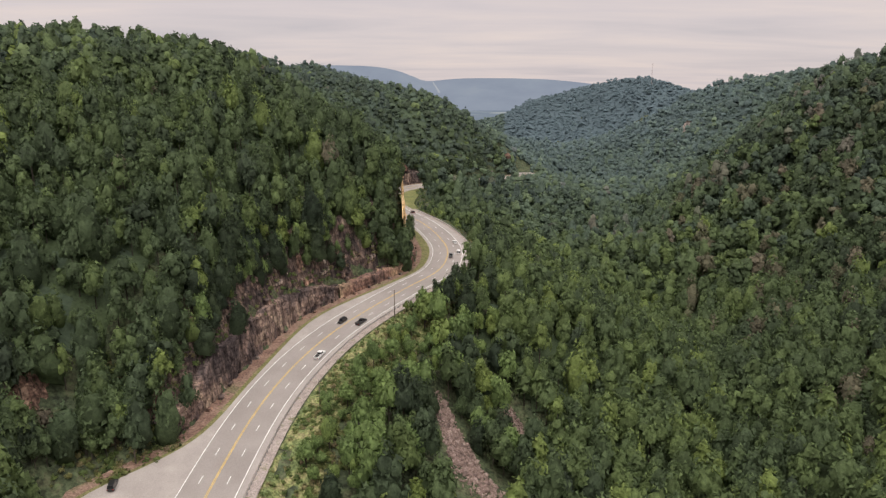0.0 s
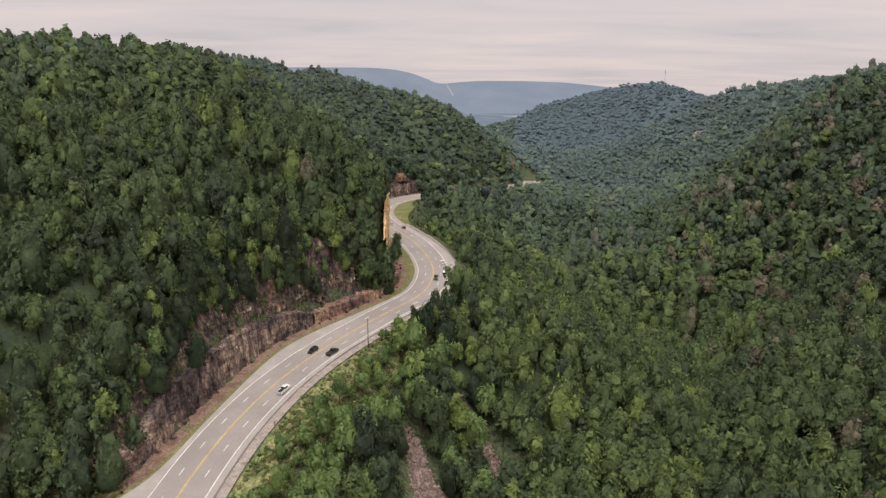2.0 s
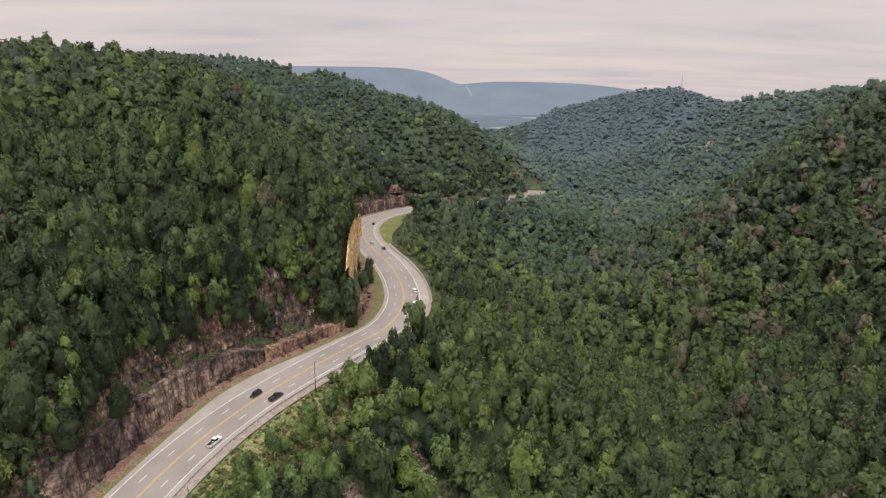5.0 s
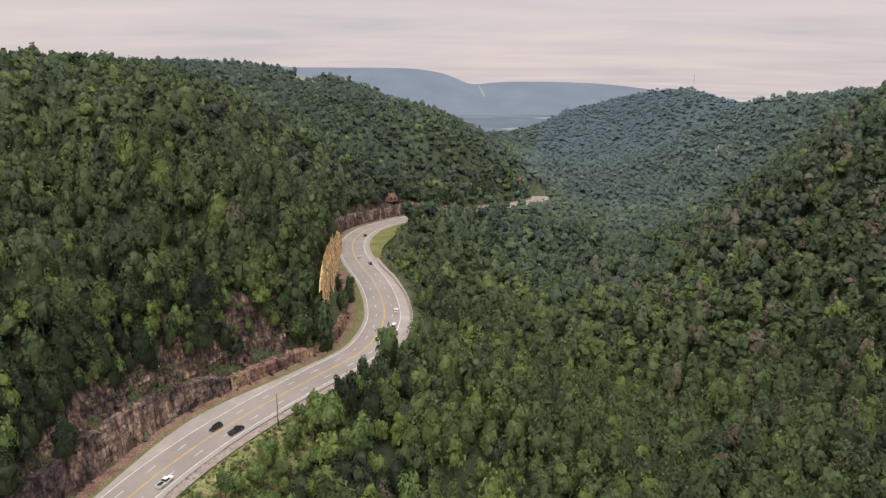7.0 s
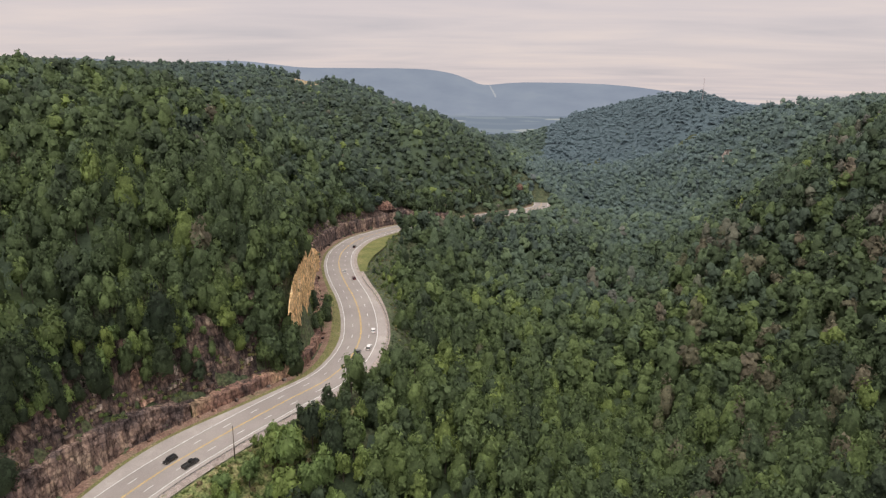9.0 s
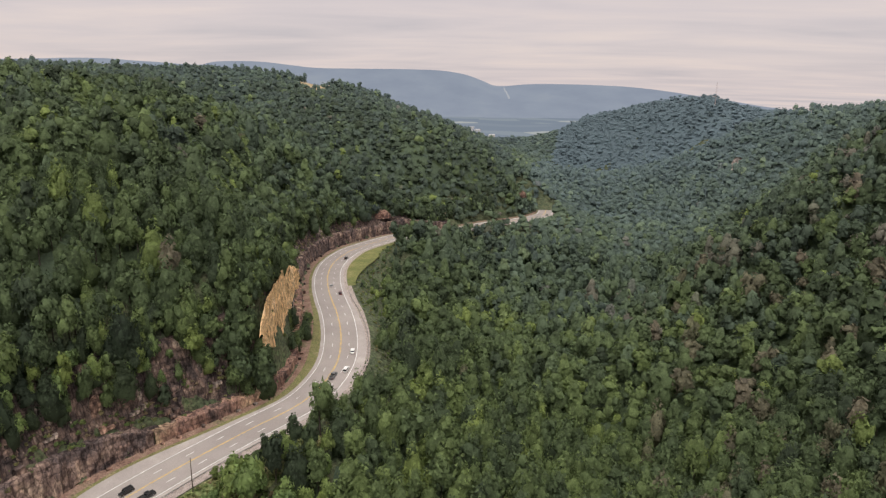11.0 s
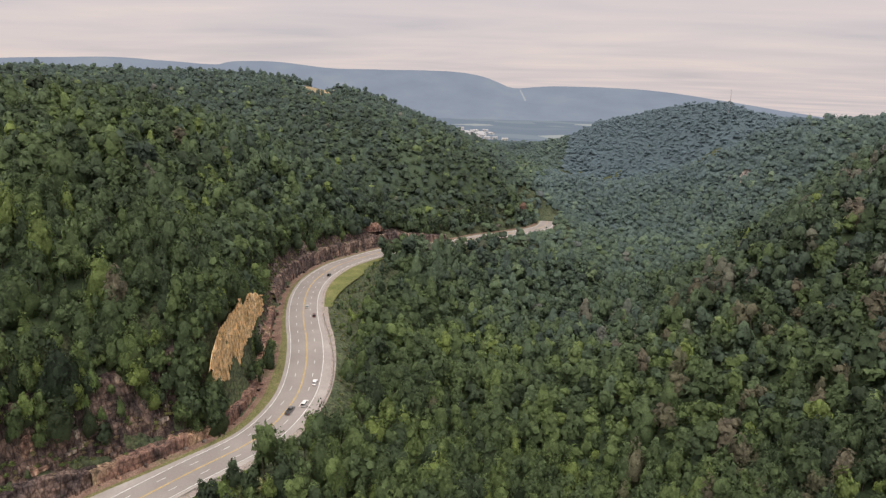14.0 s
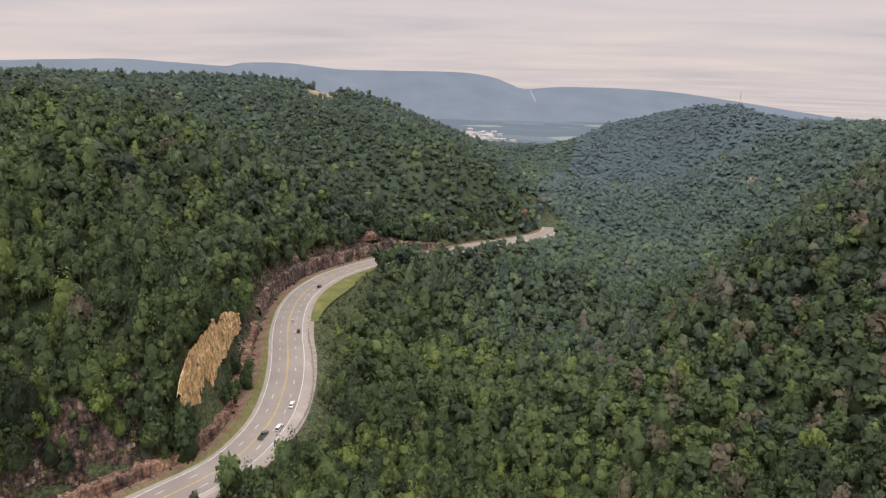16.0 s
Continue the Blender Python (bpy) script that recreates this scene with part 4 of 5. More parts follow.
def understorey():
    """The closed leafy storey under the crowns, a few metres above the forest floor."""
    xs, ys = spaced(-950, 950, -260, 420, 5.0, 1.03), spaced(130, 2300, 150, 900, 5.0, 1.02)
    gx, gy = np.meshgrid(xs, ys, indexing="ij")
    x, y = gx.ravel(), gy.ravel()
    d = zone(x, y)
    z = ground_height(x, y) + np.interp(d, [250, 340, 620, 660, 1050, 1150, 1500], [1.5, 2.5, 3.2, 2.0, 2.0, 1.2, 1.2]) + 3.0 * fbm(x / 7, y / 7, 3)
    n = len(ys)
    i = (np.arange(len(xs) - 1)[:, None] * n + np.arange(n - 1)[None, :]).ravel()
    f = np.stack([i, i + n, i + n + 1, i + 1], 1)
    k, off = by_road(x, y)
    open_ = (np.abs(off) < np.where(off < 0, PAVE_L[k] + VERGE_L[k] + 24, FLAT_R[k] + 22)) & (y < 930)
    open_ |= rubble_mask(x, y) | ~sectors(x, y) | ~upstream(x, y) | (x < -0.07 * y - 700) | (np.hypot(x - 13, y - 190) < 34)
    for bx, by, br in BARE:
        open_ |= np.hypot(x - bx, (y - by) * (0.3 if br > 15 else 1)) < br * 0.75
    f = f[~open_[f].any(1)]
    mid = f[:, 0]
    # Darker than the crowns: shade in the canopy's gaps, put into the tint.
    tints = np.clip(0.30 + 0.4 * fbm(x / 40, y / 40, 3) + RNG.normal(0, 0.05, len(x)), 0.05, 0.8)
    ob = new("understorey", mesh_from("understorey", np.stack([x, y, z], 1), f, LEAVES, True, haze_step(x[mid], y[mid]), tints))
    tagged(ob, "leafy understorey beneath the closed canopy, shade put into its tint", "undergrowth", kind="stuff")


understorey()

# Beyond the two rims the same woods go on, loosely drawn.
x4, y4, _, _ = woodland(-900, 900, -300, 900, 17.0, lambda x, y: (~sectors(x, y) & (zone(x, y) < 800) & (zone(x, y) > 190)) | (~upstream(x, y) & sectors(x, y) & (y > 100)))
r4, h4 = sizes(len(x4), 8.0)
plant("rim_woods", "green canopy over the slopes on either hand", feet(x4, y4), r4, h4 * 0.8, tint_of(x4, y4, len(x4)), FAR_T, [M["woods"]])

KINDS = {
    "broad": ("broad-leaved tree with a dense rounded green crown on the gorge slope", M["leaf"], "broad"),
    "light": ("young broad-leaved tree with a light yellow-green crown", M["leaf_light"], "broad"),
    "pine": ("dark green pine with a narrow layered crown", M["needle"], "pine"),
}


def tree_models():
    rng = np.random.default_rng(21)
    models = {}
    for kind, (label, mat, form) in KINDS.items():
        for n in range(3):
            v, f, n_ = crown(rng, form, 18 if form == "broad" else 12, 640, 0.105, 0.34, 8)
            cm = mesh_from("crown", v, f, [mat], normals=n_)
            tm = from_bm("trunk", trunk(rng), M["bark"])
            models[kind, n] = (label, cm, tm)
    return models


def own_trees():
    models = tree_models()
    for j, i in enumerate(own):
        u = RNG.random()
        kind = "light" if tint[i] > 0.6 or (off[i] > 0 and off[i] < 44 and y[i] < 255 and u > 0.15) else "pine" if u < (0.45 if off[i] < 0 else 0.15) else "broad"
        label, cm, tm = models[kind, int(RNG.integers(0, 3))]
        foot = Vector(near_spots[i])
        r = rad[i]
        empty = tagged(new("tree"), label, "tree", "trees beside the highway")
        empty.location, empty.rotation_euler = foot, (0, 0, RNG.uniform(0, 6.28))
        empty.scale = (r, r, r * hgt[i])
        for name, me in (("trunk", tm), ("crown", cm)):
            part(name, me, empty).location = (0, 0, 0.45 / hgt[i])


own_trees()


def shrubs():
    """Low scrub on the fill below the guard rail, on the bench above the cut and on the ditch's edge."""
    rng = np.random.default_rng(8)
    models = [crown(rng, "broad", 4, 26, 0.24, 0.24, 1) for _ in range(6)]
    spots, radii = [], []
    for _ in range(1900):
        k = int(rng.integers(60, 340))
        u = rng.random()
        if u < 0.40:
            off = FLAT_R[k] + 1.2 + abs(rng.normal(0, 6.5))
            r = rng.uniform(0.45, 1.35)
        elif u < 0.9:
            off = -(PAVE_L[k] + VERGE_L[k] + rng.uniform(3.6, 9))
            r = rng.uniform(0.6, 1.9)
        else:
            off = -(PAVE_L[k] + VERGE_L[k] - rng.uniform(0.0, 1.2))
            r = rng.uniform(0.25, 0.6)
        p = AXIS[k] + RIGHT[k] * off + rng.normal(0, 0.7, 3)
        spots.append(p)
        radii.append(r)
    for _ in range(900):
        k = int(rng.integers(95, 185))
        off = FLAT_R[k] + 1.5 + 17 * rng.random()
        spots.append(AXIS[k] + RIGHT[k] * off + rng.normal(0, 0.7, 3))
        radii.append(rng.uniform(0.4, 1.2) + 0.05 * (off - FLAT_R[k]))
    for _ in range(260):
        spots.append(np.array([rng.uniform(-104, -76), rng.uniform(156, 184), 0]))
        radii.append(rng.uniform(0.7, 2.0))
    s, r = np.array(spots), np.array(radii)
    ks, off = by_road(s[:, 0], s[:, 1])
    keep = ~rubble_mask(s[:, 0], s[:, 1]) & ((off > 0) | (off < -PAVE_L[ks] - 1.0))
    s, r = s[keep], r[keep]
    s[:, 2] = ground_height(s[:, 0], s[:, 1]) - r * 1.35
    plant("roadside_scrub", "low light green and straw-coloured scrub along the road banks", s, r, np.full(len(r), 0.9), rng.random(len(r)), models, [M["shrub"]], "bushes")


shrubs()
# ---------------------------------------------------------------- rock
def boulder(rng):
    """A weathered rock block, 1 x 1 x 1, its foot at 0, with uneven faces and worn edges."""
    bm = bmesh.new()
    box(bm, (-0.5, -0.5, 0), (0.5, 0.5, 1), tuple(rng.uniform(0.82, 1.02, 2)))
    bmesh.ops.subdivide_edges(bm, edges=bm.edges[:], cuts=1, use_grid_fill=True)
    for v in bm.verts:
        v.co += Vector(rng.normal(0, 0.055, 3))
        r = Vector((v.co.x, v.co.y, v.co.z - 0.5))
        v.co = Vector((0, 0, 0.5)) + r * (1.06 - 0.22 * max(0, r.length - 0.55))
    return bm


rk = np.random.default_rng(31)
BLOCKS = {name: [from_bm("rock_block", boulder(rk), M[name]) for _ in range(7)] for name in ("rock", "rock_red", "rock_grey", "rock_tan")}


def block(parent, mat, p, width, depth, height, turn):
    """width runs along the face, depth into it."""
    ob = part("rock_block", BLOCKS[mat][int(rk.integers(0, 7))], parent)
    ob.location = Vector(p) - Vector(parent.location)
    ob.rotation_euler, ob.scale = (*rk.normal(0, 0.045, 2), turn + rk.normal(0, 0.10)), (width, depth, height)
    return ob


def pick(*pairs):
    names, weights = [p[0] for p in pairs], np.array([p[1] for p in pairs], float)
    return names[int(rk.choice(len(names), p=weights / weights.sum()))]


def face(path, into, foot, top, fine=0.9, deep=1.0, ragged=1.0, lean=0.12, seed=0.0, rim_rise=0.3, rim_reach=4.5):
    """A rough cliff sheet along a path: columns and ledges stand proud by chance, and the rim is ragged."""
    l = np.r_[0, np.cumsum(np.linalg.norm(np.diff(path[:, :2], axis=0), axis=1))]
    u = np.arange(0, l[-1], fine)
    x, y = np.interp(u, l, path[:, 0]), np.interp(u, l, path[:, 1])
    ix, iy = np.interp(u, l, into[:, 0]), np.interp(u, l, into[:, 1])
    z0, z1 = np.interp(u, l, foot), np.interp(u, l, top) + ragged * (2.4 * fbm(u / 3.1 + seed, u * 0, 3) + 0.8 * (LATTICE[(u / 1.7).astype(int) % 256, 7] - 0.5))
    n = max(4, int((top - foot).max() / fine))
    t = np.linspace(0, 1, n)
    cols = LATTICE[(u[:, None] / 2.1 + 0.35 * np.sin(t[None] * 5)).astype(int) % 256, (t[None] * 3.2 + LATTICE[(u[:, None] / 2.1).astype(int) % 256, 3] * 2).astype(int) % 256]
    d = deep * (1.1 * (cols - 0.5) + 1.6 * fbm(np.broadcast_to(u[:, None] / 1.3, cols.shape), np.broadcast_to(t[None] * n * fine / 4.5 + seed, cols.shape), 4))
    d = d - lean * (t[None] * (z1 - z0)[:, None])
    v = np.stack([x[:, None] - ix[:, None] * d, y[:, None] - iy[:, None] * d, z0[:, None] + t[None] * (z1 - z0)[:, None]], 2)
    rim = np.stack([x + ix * rim_reach, y + iy * rim_reach, z1 + rim_rise], 1)[:, None]
    v = np.concatenate([v, rim], 1)
    n += 1
    i = (np.arange(len(u) - 1)[:, None] * n + np.arange(n - 1)[None, :]).ravel()
    return v.reshape(-1, 3), np.stack([i, i + n, i + n + 1, i + 1], 1)


def rock_cut(name, label, y0, y1, mat, choose):
    """The blasted wall at the road's uphill side: a rough face with loose standing blocks before it."""
    ks = np.flatnonzero((NORTH > y0) & (NORTH < y1))
    base = -(PAVE_L + VERGE_L)
    path = AXIS[ks] + RIGHT[ks] * (base[ks] - 1.2)[:, None]
    v, f = face(path, -RIGHT[ks], AXIS[ks, 2] - 0.6, AXIS[ks, 2] + CUT_H[ks], 0.7, 0.35 if mat == "ledge" else 0.8, 0.7, 0.06 if mat == "ledge" else 0.16, y0 * 0.7)
    wall = tagged(new(name, mesh_from(name, v, f, [M[mat]])), label, "rock wall", kind="structure")
    for k in ks[::3]:
        if rk.random() < 0.6:
            p = AXIS[k] + RIGHT[k] * (base[k] - 0.6 + rk.uniform(-0.5, 0.9)) + WAY[k] * rk.uniform(-2, 2) + np.array([0, 0, -0.35])
            h = rk.uniform(0.4, 1.3) if rk.random() < 0.8 else rk.uniform(1.2, 2.2)
            block(wall, choose(), p, rk.uniform(1.0, 2.6), rk.uniform(1.0, 1.8), h, math.atan2(WAY[k, 1], WAY[k, 0]))


rock_cut("rock_cut_1", "dark streaked blasted rock wall beside the highway", 170, 268, "cut", lambda: pick(("rock", 6), ("rock_red", 1.5), ("rock_grey", 1.5)))
rock_cut("rock_cut_2", "low reddish and tan rock ledge beside the highway", 266, 432, "ledge", lambda: pick(("rock_red", 5), ("rock", 3), ("rock_grey", 1)))
rock_cut("rock_cut_3", "grey-brown blasted rock wall round the road's second bend", 446, 690, "cut", lambda: pick(("rock", 5), ("rock_grey", 2), ("rock_red", 2)))


def yellow_cliff():
    y = np.linspace(310, 367, 24)
    x = -17.7 - 0.08 * (y - 311)
    foot = np.interp(y, [310, 313, 320, 330, 335, 342, 350, 356, 367], [34, 31.5, 29, 26, 29, 35, 36, 40, 41.5])
    top = np.interp(y, [310, 312, 316, 321, 330, 336, 344, 355, 367], [39, 44, 47.5, 50, 51.2, 52.5, 56, 53, 48.5])
    e = new("sandstone_cliff")
    e.location = (-18.5, 336, 27)
    tagged(e, "tall bare tan sandstone cliff with dark vertical cracks", "cliff")
    into = np.broadcast_to(np.array([-1.0, -0.06]), (24, 2))
    v, f = face(np.stack([x, y], 1), into, foot, top, 0.35, 0.75, 0.7, 0.05, 4.0, -2.0, 1.6)
    part("rock_face", mesh_from("rock_face", v - np.array(e.location), f, [M["rock_tan"]]), e)


yellow_cliff()
slope_sheet("rock_slope", M["rock"], "dark broken rock bank at the foot of the sandstone cliff", "rock", 300, 384, -(PAVE_L + VERGE_L + 4.6), -(PAVE_L + VERGE_L + 2.6), 8, 0.3, 1.6)


def hillside_crags():
    """Grey crags that stand out of the wooded slope above the cut."""
    for y, left, length, h, mat in ((180, 8, 12, 6, "rock_red"), (196, 8, 12, 8, "rock_red"), (214, 8, 12, 8, "rock"), (230, 7, 13, 9, "rock"), (243, 8, 12, 11, "rock_grey"),
                                    (254, 7, 10, 9, "rock_red"), (264, 8, 13, 12, "rock_grey"), (276, 7, 12, 12, "rock"), (287, 8, 13, 13, "rock_grey"), (298, 7, 12, 11, "rock"),
                                    (384, 6, 14, 13, "rock"), (392, 7, 12, 13, "rock_grey"),
                                    (406, 7, 12, 11, "rock"), (452, 6, 8, 17, "rock_grey"), (462, 6, 14, 10, "rock"), (480, 6, 14, 8, "rock_grey"), (505, 6, 16, 7, "rock"),
                                    (532, 6, 16, 7, "rock_grey"), (560, 6, 16, 6, "rock"), (600, 6, 16, 5, "rock")):
        k = int(np.abs(NORTH - y).argmin())
        t = np.linspace(-0.5, 0.5, 9) * length
        p = AXIS[k][None] + RIGHT[k][None] * -(PAVE_L[k] + VERGE_L[k] + left) + WAY[k][None] * t[:, None]
        z = ground_height(p[:, 0].copy(), p[:, 1].copy()) - 2.5
        shape = (0.35 + 0.65 * np.cos(t / length * np.pi) ** 0.7) * (0.8 + 0.5 * value_noise(t * 0.45 + y, t * 0 + 3))
        into = np.broadcast_to(-RIGHT[k, :2], (len(p), 2))
        e = new("rock_outcrop")
        e.location = (*p[:, :2].mean(0), float(z.mean()))
        tagged(e, "fractured crag above the road cut, half hidden by trees", "rock")
        v, f = face(p[:, :2], into, z, z + 2.5 + h * shape, 0.8, 0.9, 1.2, 0.2, y * 0.37)
        part("rock_face", mesh_from("rock_face", v - np.array(e.location), f, [M[mat]]), e)
        for _ in range(3):
            q = p[int(rk.integers(1, 8))]
            block(e, mat, (*(q[:2] + RIGHT[k, :2] * rk.uniform(0, 1)), float(z.mean()) + rk.uniform(0, 1.5)), rk.uniform(1.6, 3.6), rk.uniform(1.4, 2.2), rk.uniform(0.8, 2.2), math.atan2(WAY[k, 1], WAY[k, 0]))


hillside_crags()


def far_rock(label, mat, x, y, z, along, h, name="rock_outcrop"):
    t = np.linspace(-0.5, 0.5, 7)
    p = np.stack([x + along[0] * t, y + along[1] * t], 1)
    n = np.array([-along[1], along[0]]) / np.hypot(*along)
    n = n if n[1] > 0 else -n
    e = new(name)
    e.location = (x, y, z)
    tagged(e, label, "rock")
    v, f = face(p, np.broadcast_to(n, (7, 2)), np.full(7, float(z)), z + h * (1 - 1.9 * t * t), 0.9, 1.1, 1.6, 0.35, x * 0.11)
    part("rock_face", mesh_from("rock_face", v - np.array(e.location), f, [M[mat]]), e)


far_rock("orange-brown bare rock slide above the far bend", "ledge", -39, 634, 18, (13, 7), 7)
far_rock("reddish broken rock face in a shaded side ravine", "rock_red", -108, 166, 8, (-5, -19), 15)
far_rock("rust-coloured cliff at the end of the wooded spur", "rock_red", 80, 821, 9, (8, 4), 6)
far_rock("pale rock face in the eastern hillside", "rock_pale", 338, 938, 29, (15, -6), 19)
far_rock("small pale rock face in the eastern hillside", "rock_pale", 336, 818, 28, (7, -3), 12)


def rubble():
    """Loose stones on the two bare runs below the road."""
    rng = np.random.default_rng(77)
    vs, fs, n = [], [], 0
    for (ax, ay), (bx, by), wa, wb in SCREES:
        count = 2300 if wb > 5 else 450
        t = rng.random(count) ** 0.75
        w = wa + (wb - wa) * t
        a = rng.uniform(0, 2 * np.pi, count)
        r = np.sqrt(rng.random(count)) * w
        x, y = ax + (bx - ax) * t + r * np.cos(a), ay + (by - ay) * t + r * np.sin(a)
        z = ground_height(x, y)
        for k in range(count):
            s = rng.uniform(0.2, 0.62) if rng.random() < 0.9 else rng.uniform(0.6, 1.1)
            v = ICO1[0] * (1 + rng.normal(0, 0.2, (12, 1))) * rng.uniform(0.6, 1.3, 3) * s
            vs.append(v + [x[k], y[k], z[k] + 0.1])
            fs.append(ICO1[1] + n)
            n += 12
    tagged(new("stone_run", mesh_from("stone_run", np.vstack(vs), np.vstack(fs), [M["scree"]])), "reddish-grey loose rubble on the slope below the road", "stones", kind="stuff")


rubble()

# ---------------------------------------------------------------- road furniture
def guard_rail(y0, y1, offset, label):
    ks = np.arange(*(int(np.abs(NORTH - v).argmin()) for v in (y0, y1)))
    prof = [(-0.03, 0.46), (0.05, 0.52), (-0.02, 0.60), (0.05, 0.68), (-0.03, 0.76)]
    v = [AXIS[k] + RIGHT[k] * (offset[k] - o) + np.array([0, 0, z]) for k in ks for o, z in prof]
    n = len(prof)
    i = (np.arange(len(ks) - 1)[:, None] * n + np.arange(n - 1)[None, :]).ravel()
    f = np.stack([i, i + 1, i + n + 1, i + n], 1)
    e = tagged(new("guard_rail"), label, "guard rail")
    part("rail", mesh_from("rail", v, f, [M["steel"]], True), e)
    bm = bmesh.new()
    box(bm, (-0.09, -0.08, -0.5), (0.09, 0.08, 0.8), (0.96, 0.96))
    me = from_bm("post", bm, M["steel"])
    for k in ks:
        p = part("post", me, e)
        p.location, p.rotation_euler = AXIS[k] + RIGHT[k] * (offset[k] + 0.16) + np.array([0, 0, 0]), (0, 0, math.atan2(-WAY[k, 0], WAY[k, 1]))


guard_rail(110, 292, PAVE_R + 0.6, "weathered steel guard rail on wooden posts above the gorge")
guard_rail(330, 430, PAVE_R + 0.9, "steel guard rail round the outside of the bend")


def pole(x, y, top, label):
    z = float(ground_height(np.array([x]), np.array([y]))[0])
    e = tagged(new("utility_pole"), label, "pole")
    e.location = (x, y, z - 0.3)
    bm = bmesh.new()
    tube(bm, (0, 0, -0.5), (0, 0, top - z + 0.3), 0.19, 0.12, 10)
    part("shaft", from_bm("shaft", bm, M["wood"], True), e)
    bm = bmesh.new()
    tube(bm, (0, 0, top - z + 0.28), (0, 0, top - z + 0.42), 0.14, 0.09, 10)
    part("cap", from_bm("cap", bm, M["steel"]), e, "grey metal pole cap")


pole(-19.2, 252.5, 20.6, "tall weathered wooden utility pole beside the guard rail")
pole(-38.2, 190.5, 11.2, "short weathered wooden pole below the guard rail")


def mast():
    x, y = 446.0, 1478.0
    z = float(ground_height(np.array([x]), np.array([y]))[0])
    e = tagged(new("radio_mast"), "slender lattice radio mast on the ridge, red and white paled by painted haze", "mast")
    e.location = (x, y, z)
    top, w = 139 - z, 0.8
    steel, _, b = material("hazed_mast_paint", 0.5, 0.4)
    # Paled towards grey: distance haze put into the mast's colour.
    b.inputs["Base Color"].default_value = (0.50, 0.42, 0.41, 1)
    corner = [(w * math.cos(a), w * math.sin(a)) for a in (0.5, 2.6, 4.7)]
    for cx, cy in corner:
        bm = bmesh.new()
        tube(bm, (cx, cy, -1), (cx, cy, top), 0.11, 0.08, 6)
        part("leg", from_bm("leg", bm, steel), e)
    bm = bmesh.new()
    for j in range(int(top / 3)):
        for k in range(3):
            a, c = corner[k], corner[(k + 1) % 3]
            tube(bm, (*a, j * 3), (*c, j * 3 + 3), 0.07, 0.07, 5)
    part("bracing", from_bm("bracing", bm, steel), e)


mast()
# ---------------------------------------------------------------- vehicles
def paint(name, rgb, rough=0.35):
    m, nt, b = material(name, rough, 0.5)
    n = noise_node(nt, 1.5, 3)
    r = ramp_node(nt, [(0.3, tuple(c * 0.88 for c in rgb)), (0.7, tuple(min(1, c * 1.08) for c in rgb))])
    nt.links.new(n.outputs["Fac"], r.inputs[0])
    nt.links.new(r.outputs[0], b.inputs["Base Color"])
    b.inputs["Coat Weight"].default_value = 0.5
    return m


PAINT = dict(white=paint("white_car_paint", (0.78, 0.78, 0.77)), black=paint("black_car_paint", (0.018, 0.018, 0.02)), grey=paint("grey_car_paint", (0.12, 0.125, 0.13)),
             silver=paint("silver_car_paint", (0.5, 0.5, 0.5)), maroon=paint("dark_red_car_paint", (0.10, 0.022, 0.02)))
GLASS = paint("dark_car_glass", (0.02, 0.022, 0.025), 0.08)
RUBBER = paint("tyre_rubber", (0.025, 0.025, 0.025), 0.85)
CHROME = speckled("wheel_alloy", [(0.3, (0.4, 0.4, 0.4)), (0.7, (0.55, 0.55, 0.55))], 3.0, metal=0.8, rough=0.35)
LAMP, TAIL = paint("headlight_glass", (0.75, 0.75, 0.72), 0.15), paint("tail_light", (0.35, 0.02, 0.015), 0.2)


def softened(name, bm, mat, width):
    bmesh.ops.recalc_face_normals(bm, faces=bm.faces)
    bmesh.ops.bevel(bm, geom=bm.edges[:], offset=width, segments=2, affect="EDGES", profile=0.7, clamp_overlap=True)
    return from_bm(name, bm, mat, False)


